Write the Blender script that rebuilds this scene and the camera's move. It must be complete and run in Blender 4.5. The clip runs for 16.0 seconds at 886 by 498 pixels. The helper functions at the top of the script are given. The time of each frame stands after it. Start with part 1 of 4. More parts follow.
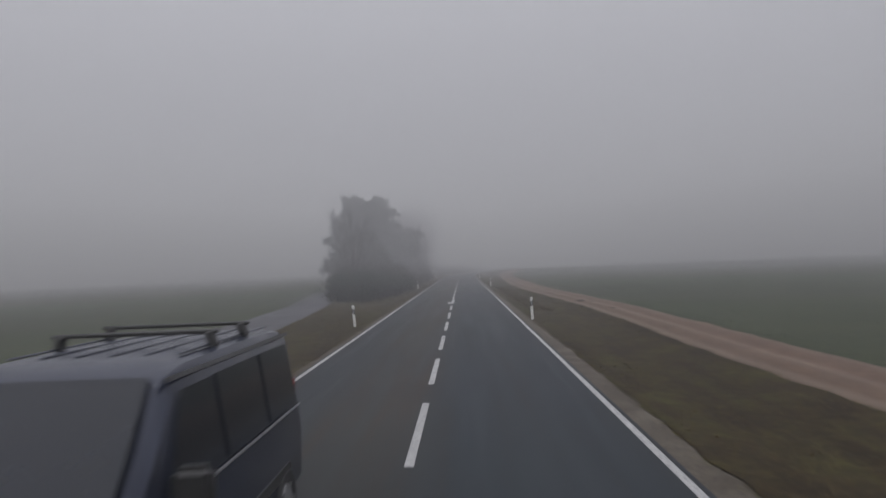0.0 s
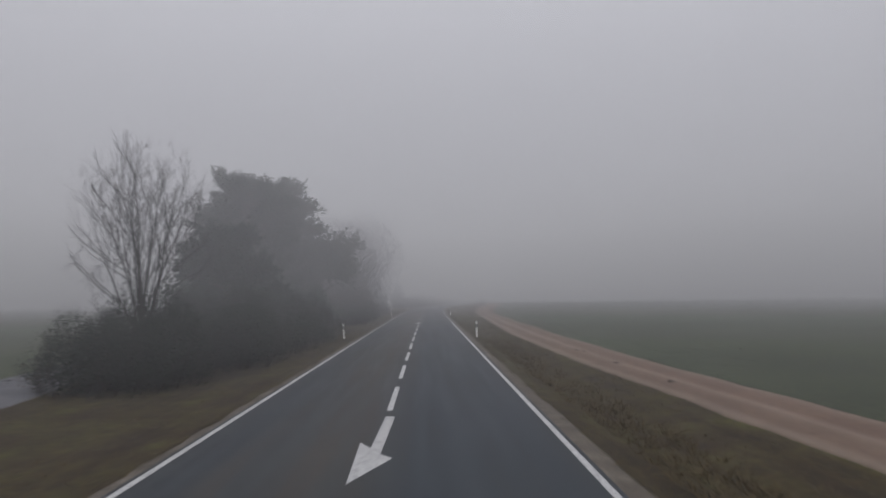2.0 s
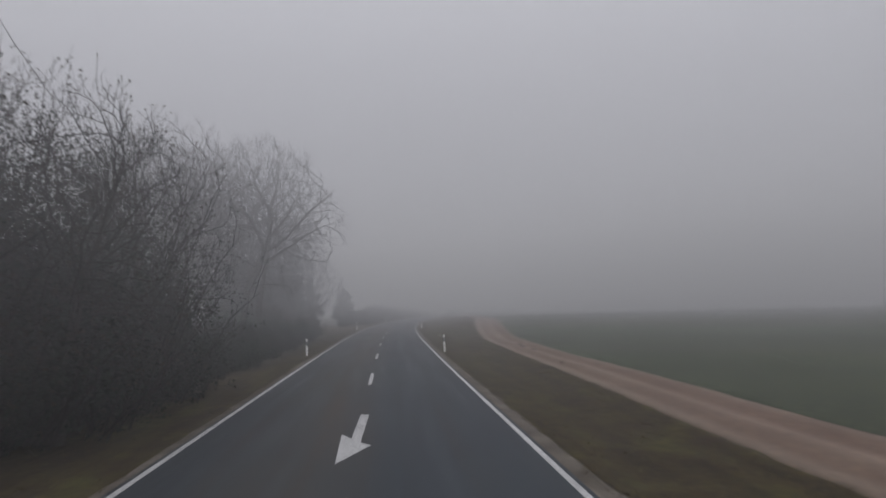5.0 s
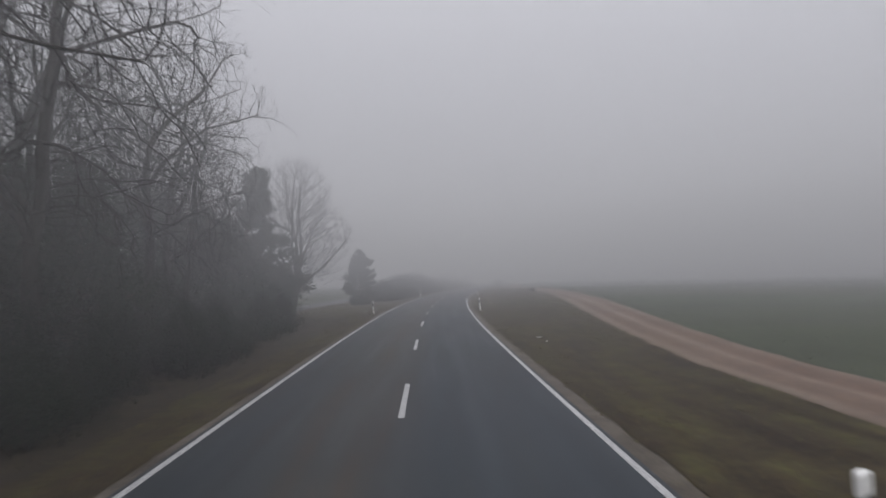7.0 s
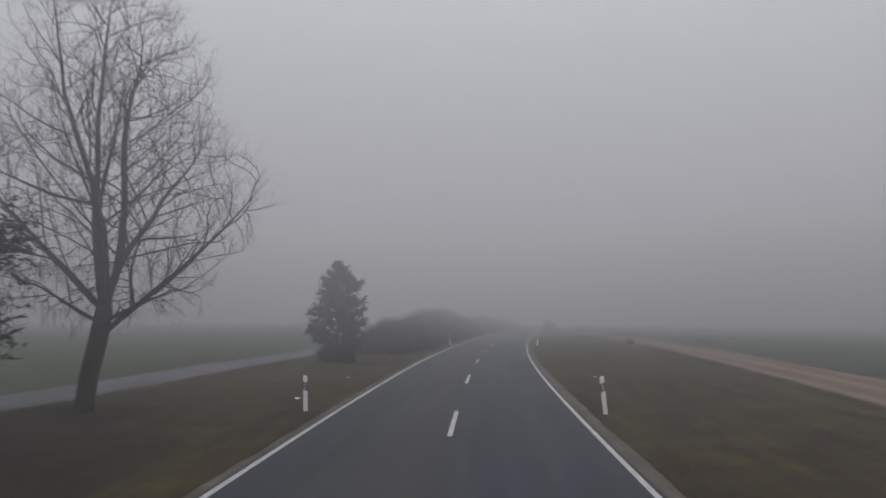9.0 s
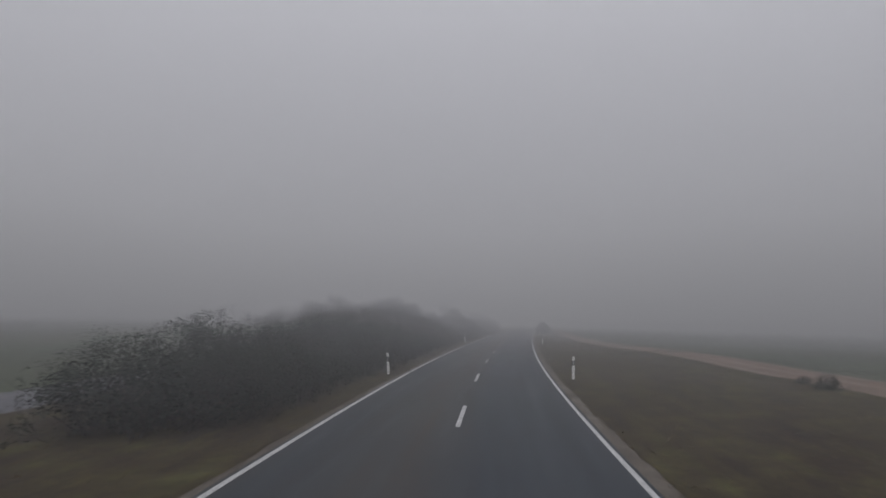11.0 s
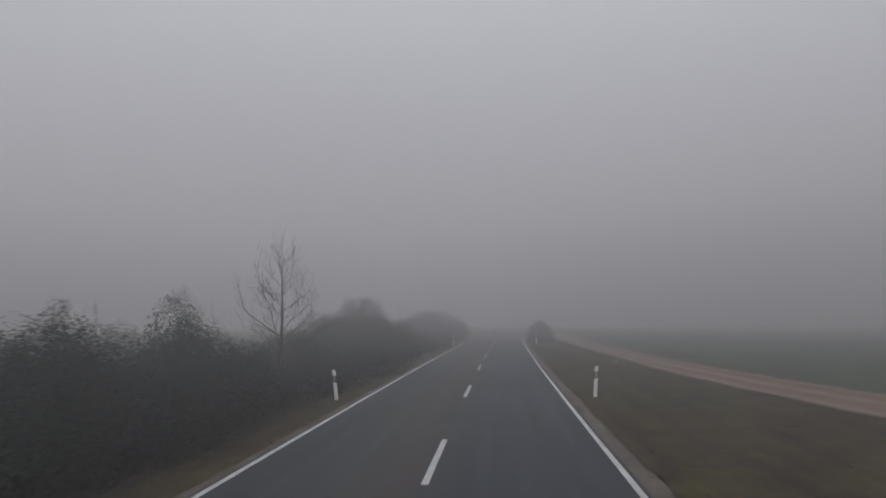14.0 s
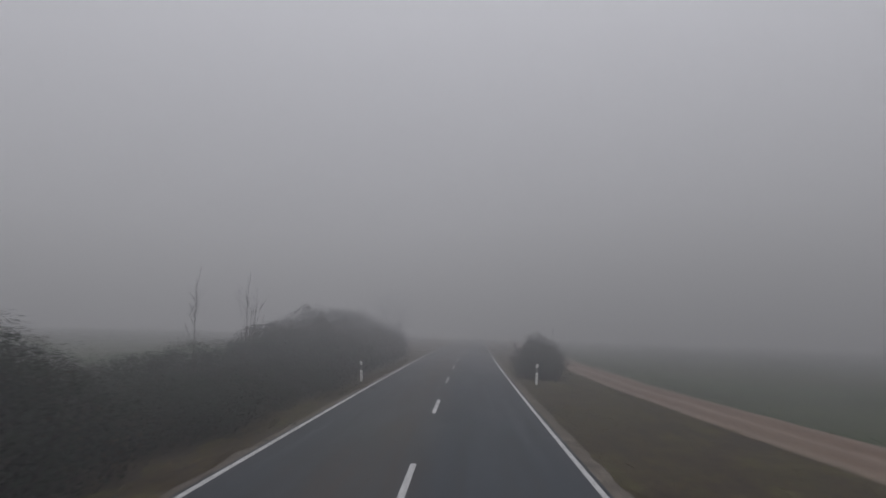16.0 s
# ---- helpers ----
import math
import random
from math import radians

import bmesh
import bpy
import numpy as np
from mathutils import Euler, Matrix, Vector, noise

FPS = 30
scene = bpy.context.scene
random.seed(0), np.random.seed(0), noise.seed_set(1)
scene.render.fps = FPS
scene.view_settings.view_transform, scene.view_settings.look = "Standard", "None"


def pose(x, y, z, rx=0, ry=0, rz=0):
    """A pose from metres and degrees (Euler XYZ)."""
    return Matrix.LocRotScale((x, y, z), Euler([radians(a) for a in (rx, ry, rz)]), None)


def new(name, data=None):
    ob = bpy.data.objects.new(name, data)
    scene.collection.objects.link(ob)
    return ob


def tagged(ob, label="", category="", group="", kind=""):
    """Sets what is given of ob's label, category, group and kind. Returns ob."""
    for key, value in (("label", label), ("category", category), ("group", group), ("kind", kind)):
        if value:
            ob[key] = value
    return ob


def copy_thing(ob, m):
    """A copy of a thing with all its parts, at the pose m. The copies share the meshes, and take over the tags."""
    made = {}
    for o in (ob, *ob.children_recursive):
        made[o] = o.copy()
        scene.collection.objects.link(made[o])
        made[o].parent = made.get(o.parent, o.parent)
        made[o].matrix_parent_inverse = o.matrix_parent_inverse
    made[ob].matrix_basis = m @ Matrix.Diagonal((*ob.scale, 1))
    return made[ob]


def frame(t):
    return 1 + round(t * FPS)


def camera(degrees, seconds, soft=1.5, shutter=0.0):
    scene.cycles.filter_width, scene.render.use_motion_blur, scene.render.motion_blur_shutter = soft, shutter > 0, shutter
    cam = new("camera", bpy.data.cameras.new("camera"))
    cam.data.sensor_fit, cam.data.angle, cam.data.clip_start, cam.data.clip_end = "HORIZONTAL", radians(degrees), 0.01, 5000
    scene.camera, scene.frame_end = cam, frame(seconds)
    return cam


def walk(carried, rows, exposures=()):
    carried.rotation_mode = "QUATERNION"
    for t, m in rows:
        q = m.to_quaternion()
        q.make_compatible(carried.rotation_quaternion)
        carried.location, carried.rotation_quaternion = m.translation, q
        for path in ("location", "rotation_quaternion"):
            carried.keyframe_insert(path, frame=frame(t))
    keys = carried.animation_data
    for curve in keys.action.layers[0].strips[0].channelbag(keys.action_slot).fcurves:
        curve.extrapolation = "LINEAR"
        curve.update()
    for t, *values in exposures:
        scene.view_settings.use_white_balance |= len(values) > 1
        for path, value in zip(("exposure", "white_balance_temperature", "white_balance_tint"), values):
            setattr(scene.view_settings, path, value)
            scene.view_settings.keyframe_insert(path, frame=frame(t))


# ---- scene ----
EXPOSURE = -0.02
SKY = 1.0
FOG = (0.0116, 0.0225)
FOG_LOW, FOG_FIELD, FOG_TOP = 0.22, 1.7, 18.0
CLODS = ((45.9, 7.9, 0.3), (45.1, 8.4, 0.16), (38.8, 8.3, 0.16), (58.1, 7.7, 0.12), (63.9, 7.7, 0.13), (70.1, 7.6, 0.13), (69.5, 7.8, 0.12), (135.4, 9.0, 0.2), (120.3, 8.1, 0.15),
         (130.4, 8.9, 0.2), (133.1, 8.8, 0.2), (249.5, 12.7, 0.22), (246.6, 11.9, 0.2), (245.7, 12.85, 0.28), (245.4, 13.15, 0.26))
LITTER = ((153.8, 5.0, 0.22), (180.4, -5.04, 0.2), (38.5, 1.93, 0.08), (188.6, 5.3, 0.16), (188.0, -5.0, 0.16), (152.2, 5.05, 0.14), (238.9, 3.9, 0.1), (288.5, 7.7, 0.2))

cam = camera(64.6, 16.0, soft=1.5, shutter=0.2)
walk(cam, [
    (0.0, pose(0.81, 3.10, 2.49, 91.36, 2.35, 1.81)),
    (0.5, pose(0.77, 11.70, 2.49, 91.14, 2.43, 0.67)),
    (1.0, pose(0.72, 20.57, 2.51, 92.26, 1.18, 0.83)),
    (1.5, pose(0.76, 29.34, 2.49, 92.25, 2.70, 1.37)),
    (2.0, pose(0.77, 38.33, 2.48, 93.88, 0.82, -1.01)),
    (2.5, pose(0.79, 47.22, 2.52, 92.65, 4.96, -14.33)),
    (3.0, pose(0.64, 55.71, 2.48, 94.89, 3.54, -19.71)),
    (3.5, pose(0.47, 64.37, 2.50, 97.38, 2.52, -15.45)),
    (6.0, pose(0.24, 107.76, 2.45, 92.73, 2.10, -2.60)),
    (6.5, pose(0.16, 116.48, 2.49, 92.51, 1.97, -2.83)),
    (7.0, pose(0.09, 125.06, 2.48, 92.40, 1.51, -1.48)),
    (7.5, pose(0.14, 133.62, 2.50, 93.79, 0.66, 0.67)),
    (8.0, pose(0.22, 142.02, 2.45, 96.05, 0.09, -0.98)),
    (8.5, pose(0.20, 150.31, 2.53, 95.66, -0.66, -0.04)),
    (9.0, pose(0.35, 158.58, 2.50, 95.61, -0.37, 1.39)),
    (9.5, pose(0.46, 167.02, 2.49, 94.80, 1.03, 1.43)),
    (10.0, pose(0.66, 175.70, 2.50, 95.66, -1.51, -0.21)),
    (12.5, pose(3.89, 219.32, 2.53, 95.21, -0.14, -1.09)),
    (13.0, pose(4.85, 228.17, 2.54, 94.84, 1.67, -0.66)),
    (13.5, pose(5.93, 237.19, 2.50, 94.92, 1.34, -3.85)),
    (14.0, pose(6.94, 246.46, 2.49, 95.78, 0.40, -2.59)),
    (14.5, pose(7.95, 255.76, 2.52, 96.66, -1.39, -3.36)),
    (15.0, pose(9.17, 265.03, 2.53, 95.37, 0.07, -6.05)),
    (15.5, pose(10.20, 274.33, 2.52, 96.48, -0.32, -6.03)),
    (16.0, pose(11.42, 283.58, 2.53, 96.52, -1.64, -6.01)),
], exposures=[(0.0, EXPOSURE), (2.4, EXPOSURE + 0.12), (3.2, EXPOSURE - 0.02), (6.0, EXPOSURE + 0.22), (6.7, EXPOSURE + 0.36), (7.5, EXPOSURE + 0.30), (8.2, EXPOSURE + 0.12), (9.2, EXPOSURE + 0.14), (10.0, EXPOSURE), (12.5, EXPOSURE - 0.01), (13.6, EXPOSURE + 0.12), (14.5, EXPOSURE + 0.03), (15.0, EXPOSURE + 0.11), (16.0, EXPOSURE + 0.08)])

# ---------------------------------------------------------------- world and light
sky = bpy.data.worlds.new("overcast_sky")
scene.world = sky
sky.use_nodes = True
wn, wl = sky.node_tree.nodes, sky.node_tree.links
sky_tex = wn.new("ShaderNodeTexSky")
sky_tex.sky_type = 'NISHITA'
sky_tex.sun_disc = False
sky_tex.sun_elevation, sky_tex.sun_rotation = radians(55), radians(200)
sky_tex.dust_density = 4.0
sky_mix = wn.new("ShaderNodeMix")
sky_mix.data_type = 'RGBA'
sky_mix.inputs["Factor"].default_value = 0.94            # a closed cloud cover hides most of the blue
sky_gain = wn.new("ShaderNodeMix")
sky_gain.data_type = 'RGBA'
sky_gain.blend_type = 'MULTIPLY'
sky_gain.inputs["Factor"].default_value = 1.0
sky_gain.inputs[7].default_value = (0.10, 0.10, 0.10, 1)
wl.new(sky_tex.outputs["Color"], sky_gain.inputs[6])
wl.new(sky_gain.outputs[2], sky_mix.inputs[6])
# closed cloud: brightest overhead, a third of that at the horizon
sky_way = wn.new("ShaderNodeSeparateXYZ")
wl.new(wn.new("ShaderNodeTexCoord").outputs["Generated"], sky_way.inputs[0])
sky_rise = wn.new("ShaderNodeMapRange")
sky_rise.inputs["From Min"].default_value, sky_rise.inputs["From Max"].default_value = 0.0, 1.0
wl.new(sky_way.outputs["Z"], sky_rise.inputs["Value"])
cloud = wn.new("ShaderNodeMix")
cloud.data_type = 'RGBA'
sky_curve = wn.new("ShaderNodeMath")
sky_curve.operation = 'POWER'
sky_curve.inputs[1].default_value = 2.4
wl.new(sky_rise.outputs[0], sky_curve.inputs[0])
wl.new(sky_curve.outputs[0], cloud.inputs["Factor"])
cloud.inputs[6].default_value = (0.39, 0.39, 0.427, 1)
cloud.inputs[7].default_value = (1.82, 1.82, 1.97, 1)
wl.new(cloud.outputs[2], sky_mix.inputs[7])
wl.new(sky_mix.outputs[2], wn["Background"].inputs["Color"])
wn["Background"].inputs["Strength"].default_value = SKY

sun = new("sun", bpy.data.lights.new("sun", 'SUN'))
sun.data.energy, sun.data.angle, sun.data.color = 0.5, radians(90), (1.0, 0.98, 0.95)
sun.matrix_world = pose(0, 0, 60, 35, 0, -20)


# ---------------------------------------------------------------- the road's line
CURVE = [0.20, 0.17, 0.12, 0.04, -0.03, 0.00, -0.04, -0.20, -0.42, -0.83, -1.25, -1.47, -1.27, -0.79, -0.40, -0.26, -0.31, -0.29, -0.24, -0.18, -0.13, -0.07]                                             # curvature per kilometre, every 20 m from -20 m
ARC = np.arange(-80.0, 521.0, 1.0)
KAPPA = np.interp(ARC, np.arange(-20, 401, 20), CURVE) * 1e-3
KAPPA[ARC < -20] = 0
HEAD = np.concatenate([[0], np.cumsum((KAPPA[1:] + KAPPA[:-1]) / 2)])
HEAD -= np.interp(0, ARC, HEAD)
LINE_X = np.concatenate([[0], np.cumsum(-(np.sin(HEAD[1:]) + np.sin(HEAD[:-1])) / 2)])
LINE_Y = np.concatenate([[0], np.cumsum((np.cos(HEAD[1:]) + np.cos(HEAD[:-1])) / 2)])
LINE_X -= np.interp(0, ARC, LINE_X)
LINE_Y -= np.interp(0, ARC, LINE_Y)


def at(s, d, z=0.0):
    """World place s metres along the road, d metres to the right of its middle."""
    h = float(np.interp(s, ARC, HEAD))
    return Vector((float(np.interp(s, ARC, LINE_X)) + d * math.cos(h), float(np.interp(s, ARC, LINE_Y)) + d * math.sin(h), z))


def on_road(s, d, z=0.0, turn=0.0, size=1.0):
    """Pose of a thing beside the road, turned with it."""
    h = float(np.interp(s, ARC, HEAD))
    return Matrix.LocRotScale(at(s, d, z), Euler((0, 0, h + radians(turn))), (size, size, size))


def track_right(s):
    near = np.interp(s, [0, 40, 65, 85, 125, 145, 160, 185, 205, 235, 260, 285, 300, 320, 400], [6.9, 7.2, 6.4, 6.2, 7.3, 7.8, 8.9, 11.1, 12.3, 11.6, 10.1, 8.8, 8.3, 7.8, 7.6])
    far = np.interp(s, [0, 40, 65, 85, 125, 145, 160, 185, 205, 235, 260, 285, 300, 320, 400], [8.9, 9.3, 8.7, 8.8, 9.5, 10.2, 11.6, 14.2, 15.4, 14.9, 13.6, 11.6, 10.8, 10.0, 9.9])
    return float(near), float(far)


def track_left(s):
    near = np.interp(s, [0, 25, 40, 55, 75, 110, 150, 165, 178, 205, 260, 400], [6.8, 7.0, 7.7, 9.1, 12.2, 15.0, 16.0, 13.4, 11.6, 10.9, 11.6, 12.0])
    far = np.interp(s, [0, 25, 40, 55, 75, 110, 150, 165, 178, 205, 260, 400], [9.5, 9.8, 10.5, 11.8, 14.7, 17.4, 18.4, 15.8, 14.0, 13.4, 14.2, 14.6])
    return -float(near), -float(far)


def ease(x):
    x = min(1.0, max(0.0, x))
    return x * x * (3 - 2 * x)


def lie(s, d):
    """Height of the land."""
    p = at(s, d)
    z = 0.03 * noise.noise(Vector((p.x * 0.5, p.y * 0.5, 1))) + 0.05 * noise.noise(Vector((p.x * 0.09, p.y * 0.09, 4)))
    off = ease((abs(d) - 3.55) / 0.9)
    if d > 0:
        n, f = track_right(s)
        bank = 0.5 * ease((s - 140) / 45) * (1 - ease((s - 235) / 50))
        z = z * off + bank * ease((d - 4.6) / max(1.0, n - 5.0))
        if 3.6 < d < n:
            z -= 0.16 * math.sin(math.pi * (d - 3.6) / (n - 3.6)) * (1 - ease((s - 140) / 40))
        if n < d < f:
            u = (d - n) / (f - n)
            z -= 0.05 * (math.exp(-((u - 0.27) / 0.13) ** 2) + math.exp(-((u - 0.75) / 0.13) ** 2))
    else:
        n, f = track_left(s)
        z *= off
        if n < d < -3.6:
            z -= 0.12 * math.sin(math.pi * (-d - 3.6) / (-n - 3.6))
        if f < d < n:
            z *= 0.3
    return z


# ---------------------------------------------------------------- materials
def material(name, rough=0.9, metal=0.0):
    m = bpy.data.materials.new(name)
    m.use_nodes = True
    b = m.node_tree.nodes["Principled BSDF"]
    b.inputs["Roughness"].default_value, b.inputs["Metallic"].default_value = rough, metal
    return m, m.node_tree.nodes, m.node_tree.links, b


def ramp(nodes, links, source, stops):
    r = nodes.new("ShaderNodeValToRGB")
    e = r.color_ramp.elements
    while len(e) < len(stops):
        e.new(0.5)
    for q, (pos, col) in zip(e, stops):
        q.position, q.color = pos, (*col, 1)
    links.new(source, r.inputs["Fac"])
    return r.outputs["Color"]


def grain(nodes, links, vector, scale, detail=4, rough=0.6):
    n = nodes.new("ShaderNodeTexNoise")
    n.inputs["Scale"].default_value, n.inputs["Detail"].default_value, n.inputs["Roughness"].default_value = scale, detail, rough
    links.new(vector, n.inputs["Vector"])
    return n.outputs["Fac"]


def mixed(nodes, links, fac, a, b, mode='MIX'):
    m = nodes.new("ShaderNodeMix")
    m.data_type, m.blend_type = 'RGBA', mode
    if isinstance(fac, float):
        m.inputs["Factor"].default_value = fac
    else:
        links.new(fac, m.inputs["Factor"])
    for socket, v in ((m.inputs[6], a), (m.inputs[7], b)):
        if isinstance(v, tuple):
            socket.default_value = (*v, 1)
        else:
            links.new(v, socket)
    return m.outputs[2]


def bumped(nodes, links, b, height, strength=0.4, distance=0.02):
    n = nodes.new("ShaderNodeBump")
    n.inputs["Strength"].default_value, n.inputs["Distance"].default_value = strength, distance
    links.new(height, n.inputs["Height"])
    links.new(n.outputs["Normal"], b.inputs["Normal"])


def stretched(nodes, links, sx, sy):
    """Road coordinates: along in u, across in v, scaled."""
    uv = nodes.new("ShaderNodeUVMap")
    mp = nodes.new("ShaderNodeMapping")
    mp.inputs["Scale"].default_value = (sx, sy, 1)
    links.new(uv.outputs["UV"], mp.inputs["Vector"])
    return mp.outputs["Vector"]


def earth(name, dark, mid, light, coarse=0.35, fine=7.0, rough=0.95, bump=0.25):
    """Grass, soil or gravel with patches and grain."""
    m, n, l, b = material(name, rough)
    pos = n.new("ShaderNodeNewGeometry").outputs["Position"]
    big, small, tiny = grain(n, l, pos, coarse, 5), grain(n, l, pos, fine, 6, 0.7), grain(n, l, pos, fine * 7, 3)
    base = ramp(n, l, big, [(0.3, dark), (0.52, mid), (0.72, light)])
    tone = ramp(n, l, small, [(0.28, (0.5, 0.5, 0.5)), (0.5, (1, 1, 1)), (0.74, (1.6, 1.55, 1.4))])
    col = mixed(n, l, 1.0, base, tone, 'MULTIPLY')
    speck = ramp(n, l, tiny, [(0.3, (0.7, 0.7, 0.7)), (0.7, (1.3, 1.3, 1.3))])
    l.new(mixed(n, l, 0.7, col, speck, 'MULTIPLY'), b.inputs["Base Color"])
    bumped(n, l, b, small, bump, 0.05)
    b.inputs["Specular IOR Level"].default_value = 0.15
    return m


def asphalt():
    m, n, l, b = material("asphalt", 0.72)
    pos = n.new("ShaderNodeNewGeometry").outputs["Position"]
    along = stretched(n, l, 0.05, 1.1)
    streak = grain(n, l, along, 1.6, 5)
    patch = grain(n, l, pos, 0.25, 5)
    stone = grain(n, l, pos, 90, 2)
    col = ramp(n, l, streak, [(0.3, (0.0112, 0.0158, 0.0208)), (0.5, (0.0165, 0.0206, 0.0248)), (0.72, (0.030, 0.030, 0.030))])
    col = mixed(n, l, 0.8, col, ramp(n, l, patch, [(0.3, (0.8, 0.82, 0.86)), (0.7, (1.2, 1.18, 1.12))]), 'MULTIPLY')
    lane = n.new("ShaderNodeSeparateXYZ")
    l.new(stretched(n, l, 1, 1), lane.inputs[0])
    across = n.new("ShaderNodeMapRange")
    across.inputs["From Min"].default_value, across.inputs["From Max"].default_value = -3.4, 3.4
    l.new(lane.outputs["Y"], across.inputs["Value"])
    tint = ramp(n, l, across.outputs[0], [(0.03, (0.95, 0.94, 0.92)), (0.13, (0.82, 0.85, 0.88)), (0.26, (1.18, 1.05, 0.92)), (0.40, (1.5, 1.18, 0.92)), (0.50, (1.2, 1.05, 0.94)), (0.60, (0.80, 0.92, 1.03)), (0.76, (0.94, 1.02, 1.10)), (0.88, (0.76, 0.87, 0.98)), (1.0, (0.92, 0.96, 1.0))])
    col = mixed(n, l, 1.0, col, tint, 'MULTIPLY')
    col = mixed(n, l, 0.6, col, ramp(n, l, stone, [(0.3, (0.6, 0.6, 0.6)), (0.7, (1.4, 1.4, 1.4))]), 'MULTIPLY')
    l.new(col, b.inputs["Base Color"])
    l.new(ramp(n, l, streak, [(0.3, (0.6, 0.6, 0.6)), (0.7, (0.82, 0.82, 0.82))]), b.inputs["Roughness"])
    bumped(n, l, b, stone, 0.35, 0.006)
    b.inputs["Specular IOR Level"].default_value = 0.25
    return m


def road_paint():
    m, n, l, b = material("road_paint", 0.7)
    pos = n.new("ShaderNodeNewGeometry").outputs["Position"]
    wear, dirt = grain(n, l, pos, 22, 5, 0.7), grain(n, l, pos, 1.3, 4)
    col = ramp(n, l, wear, [(0.34, (0.10, 0.10, 0.10)), (0.46, (0.34, 0.34, 0.34)), (0.7, (0.52, 0.52, 0.51))])
    l.new(mixed(n, l, 0.8, col, ramp(n, l, dirt, [(0.3, (0.72, 0.72, 0.72)), (0.7, (1, 1, 1))]), 'MULTIPLY'), b.inputs["Base Color"])
    bumped(n, l, b, wear, 0.2, 0.004)
    return m


def plain(name, col, rough=0.6, metal=0.0, scale=9.0, spread=0.25):
    m, n, l, b = material(name, rough, metal)
    pos = n.new("ShaderNodeTexCoord").outputs["Object"]
    f = grain(n, l, pos, scale, 5)
    lo, hi = tuple(c * (1 - spread) for c in col), tuple(min(1, c * (1 + spread)) for c in col)
    l.new(ramp(n, l, f, [(0.3, lo), (0.7, hi)]), b.inputs["Base Color"])
    return m


def bark(name, dark, light):
    m, n, l, b = material(name, 0.95)
    mp = n.new("ShaderNodeMapping")
    mp.inputs["Scale"].default_value = (9, 9, 2)
    l.new(n.new("ShaderNodeTexCoord").outputs["Object"], mp.inputs["Vector"])
    f = grain(n, l, mp.outputs["Vector"], 2.2, 6, 0.7)
    l.new(ramp(n, l, f, [(0.3, dark), (0.7, light)]), b.inputs["Base Color"])
    bumped(n, l, b, f, 0.7, 0.03)
    b.inputs["Specular IOR Level"].default_value = 0.1
    return m


def leafy(name, dark, light, rough=0.75):
    m, n, l, b = material(name, rough)
    g = n.new("ShaderNodeNewGeometry")
    l.new(ramp(n, l, g.outputs["Random Per Island"], [(0.0, dark), (0.6, light), (1.0, tuple(c * 1.2 for c in light))]), b.inputs["Base Color"])
    b.inputs["Specular IOR Level"].default_value = 0.06
    return m


def rutted():
    """Dirt track: two compacted wheel ruts, a paler hump between and crumbly edges. v runs across from 0 to 1."""
    m = earth("dirt_track", (0.093, 0.068, 0.053), (0.13, 0.098, 0.077), (0.167, 0.13, 0.104), 0.5, 5)
    n, l = m.node_tree.nodes, m.node_tree.links
    b = n["Principled BSDF"]
    col = b.inputs["Base Color"].links[0].from_socket
    across = n.new("ShaderNodeSeparateXYZ")
    l.new(n.new("ShaderNodeUVMap").outputs["UV"], across.inputs[0])
    pos = n.new("ShaderNodeNewGeometry").outputs["Position"]
    shift = n.new("ShaderNodeMath")
    shift.operation = 'MULTIPLY_ADD'
    l.new(grain(n, l, pos, 0.9, 3), shift.inputs[0])
    shift.inputs[1].default_value = 0.07
    l.new(across.outputs["Y"], shift.inputs[2])
    wear = ramp(n, l, shift.outputs[0], [(0.08, (0.45, 0.45, 0.36)), (0.16, (0.98, 0.97, 0.94)), (0.24, (1.0, 0.98, 0.94)), (0.34, (0.84, 0.76, 0.70)), (0.46, (0.9, 0.84, 0.79)), (0.56, (1.15, 1.13, 1.10)), (0.68, (0.86, 0.76, 0.70)), (0.8, (0.84, 0.75, 0.70)), (0.88, (1.0, 0.98, 0.95)), (0.94, (0.96, 0.95, 0.92)), (1.0, (0.45, 0.48, 0.36))])
    col = mixed(n, l, 0.5, col, (0.128, 0.097, 0.078))
    l.new(mixed(n, l, 1.0, col, wear, 'MULTIPLY'), b.inputs["Base Color"])
    return m


M_ASPHALT, M_PAINT = asphalt(), road_paint()
M_VERGE = earth("verge_grass", (0.017, 0.011, 0.006), (0.027, 0.023, 0.009), (0.044, 0.043, 0.016), 0.8, 5, bump=0.4)
combed = stretched(M_VERGE.node_tree.nodes, M_VERGE.node_tree.links, 0.12, 1.1)      # mown swathes along the road
verge_base = M_VERGE.node_tree.nodes["Principled BSDF"].inputs["Base Color"]
swathe = ramp(M_VERGE.node_tree.nodes, M_VERGE.node_tree.links, grain(M_VERGE.node_tree.nodes, M_VERGE.node_tree.links, combed, 1.5, 5), [(0.36, (0.60, 0.43, 0.38)), (0.5, (1.15, 0.98, 0.88)), (0.63, (1.32, 1.33, 0.98))])
M_VERGE.node_tree.links.new(mixed(M_VERGE.node_tree.nodes, M_VERGE.node_tree.links, 1.0, verge_base.links[0].from_socket, swathe, 'MULTIPLY'), verge_base)
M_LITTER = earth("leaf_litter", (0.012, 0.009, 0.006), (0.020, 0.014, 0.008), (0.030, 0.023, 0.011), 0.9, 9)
M_FIELD = earth("winter_crop", (0.028, 0.033, 0.018), (0.036, 0.043, 0.023), (0.047, 0.054, 0.030), 0.12, 4)
M_DIRT = rutted()
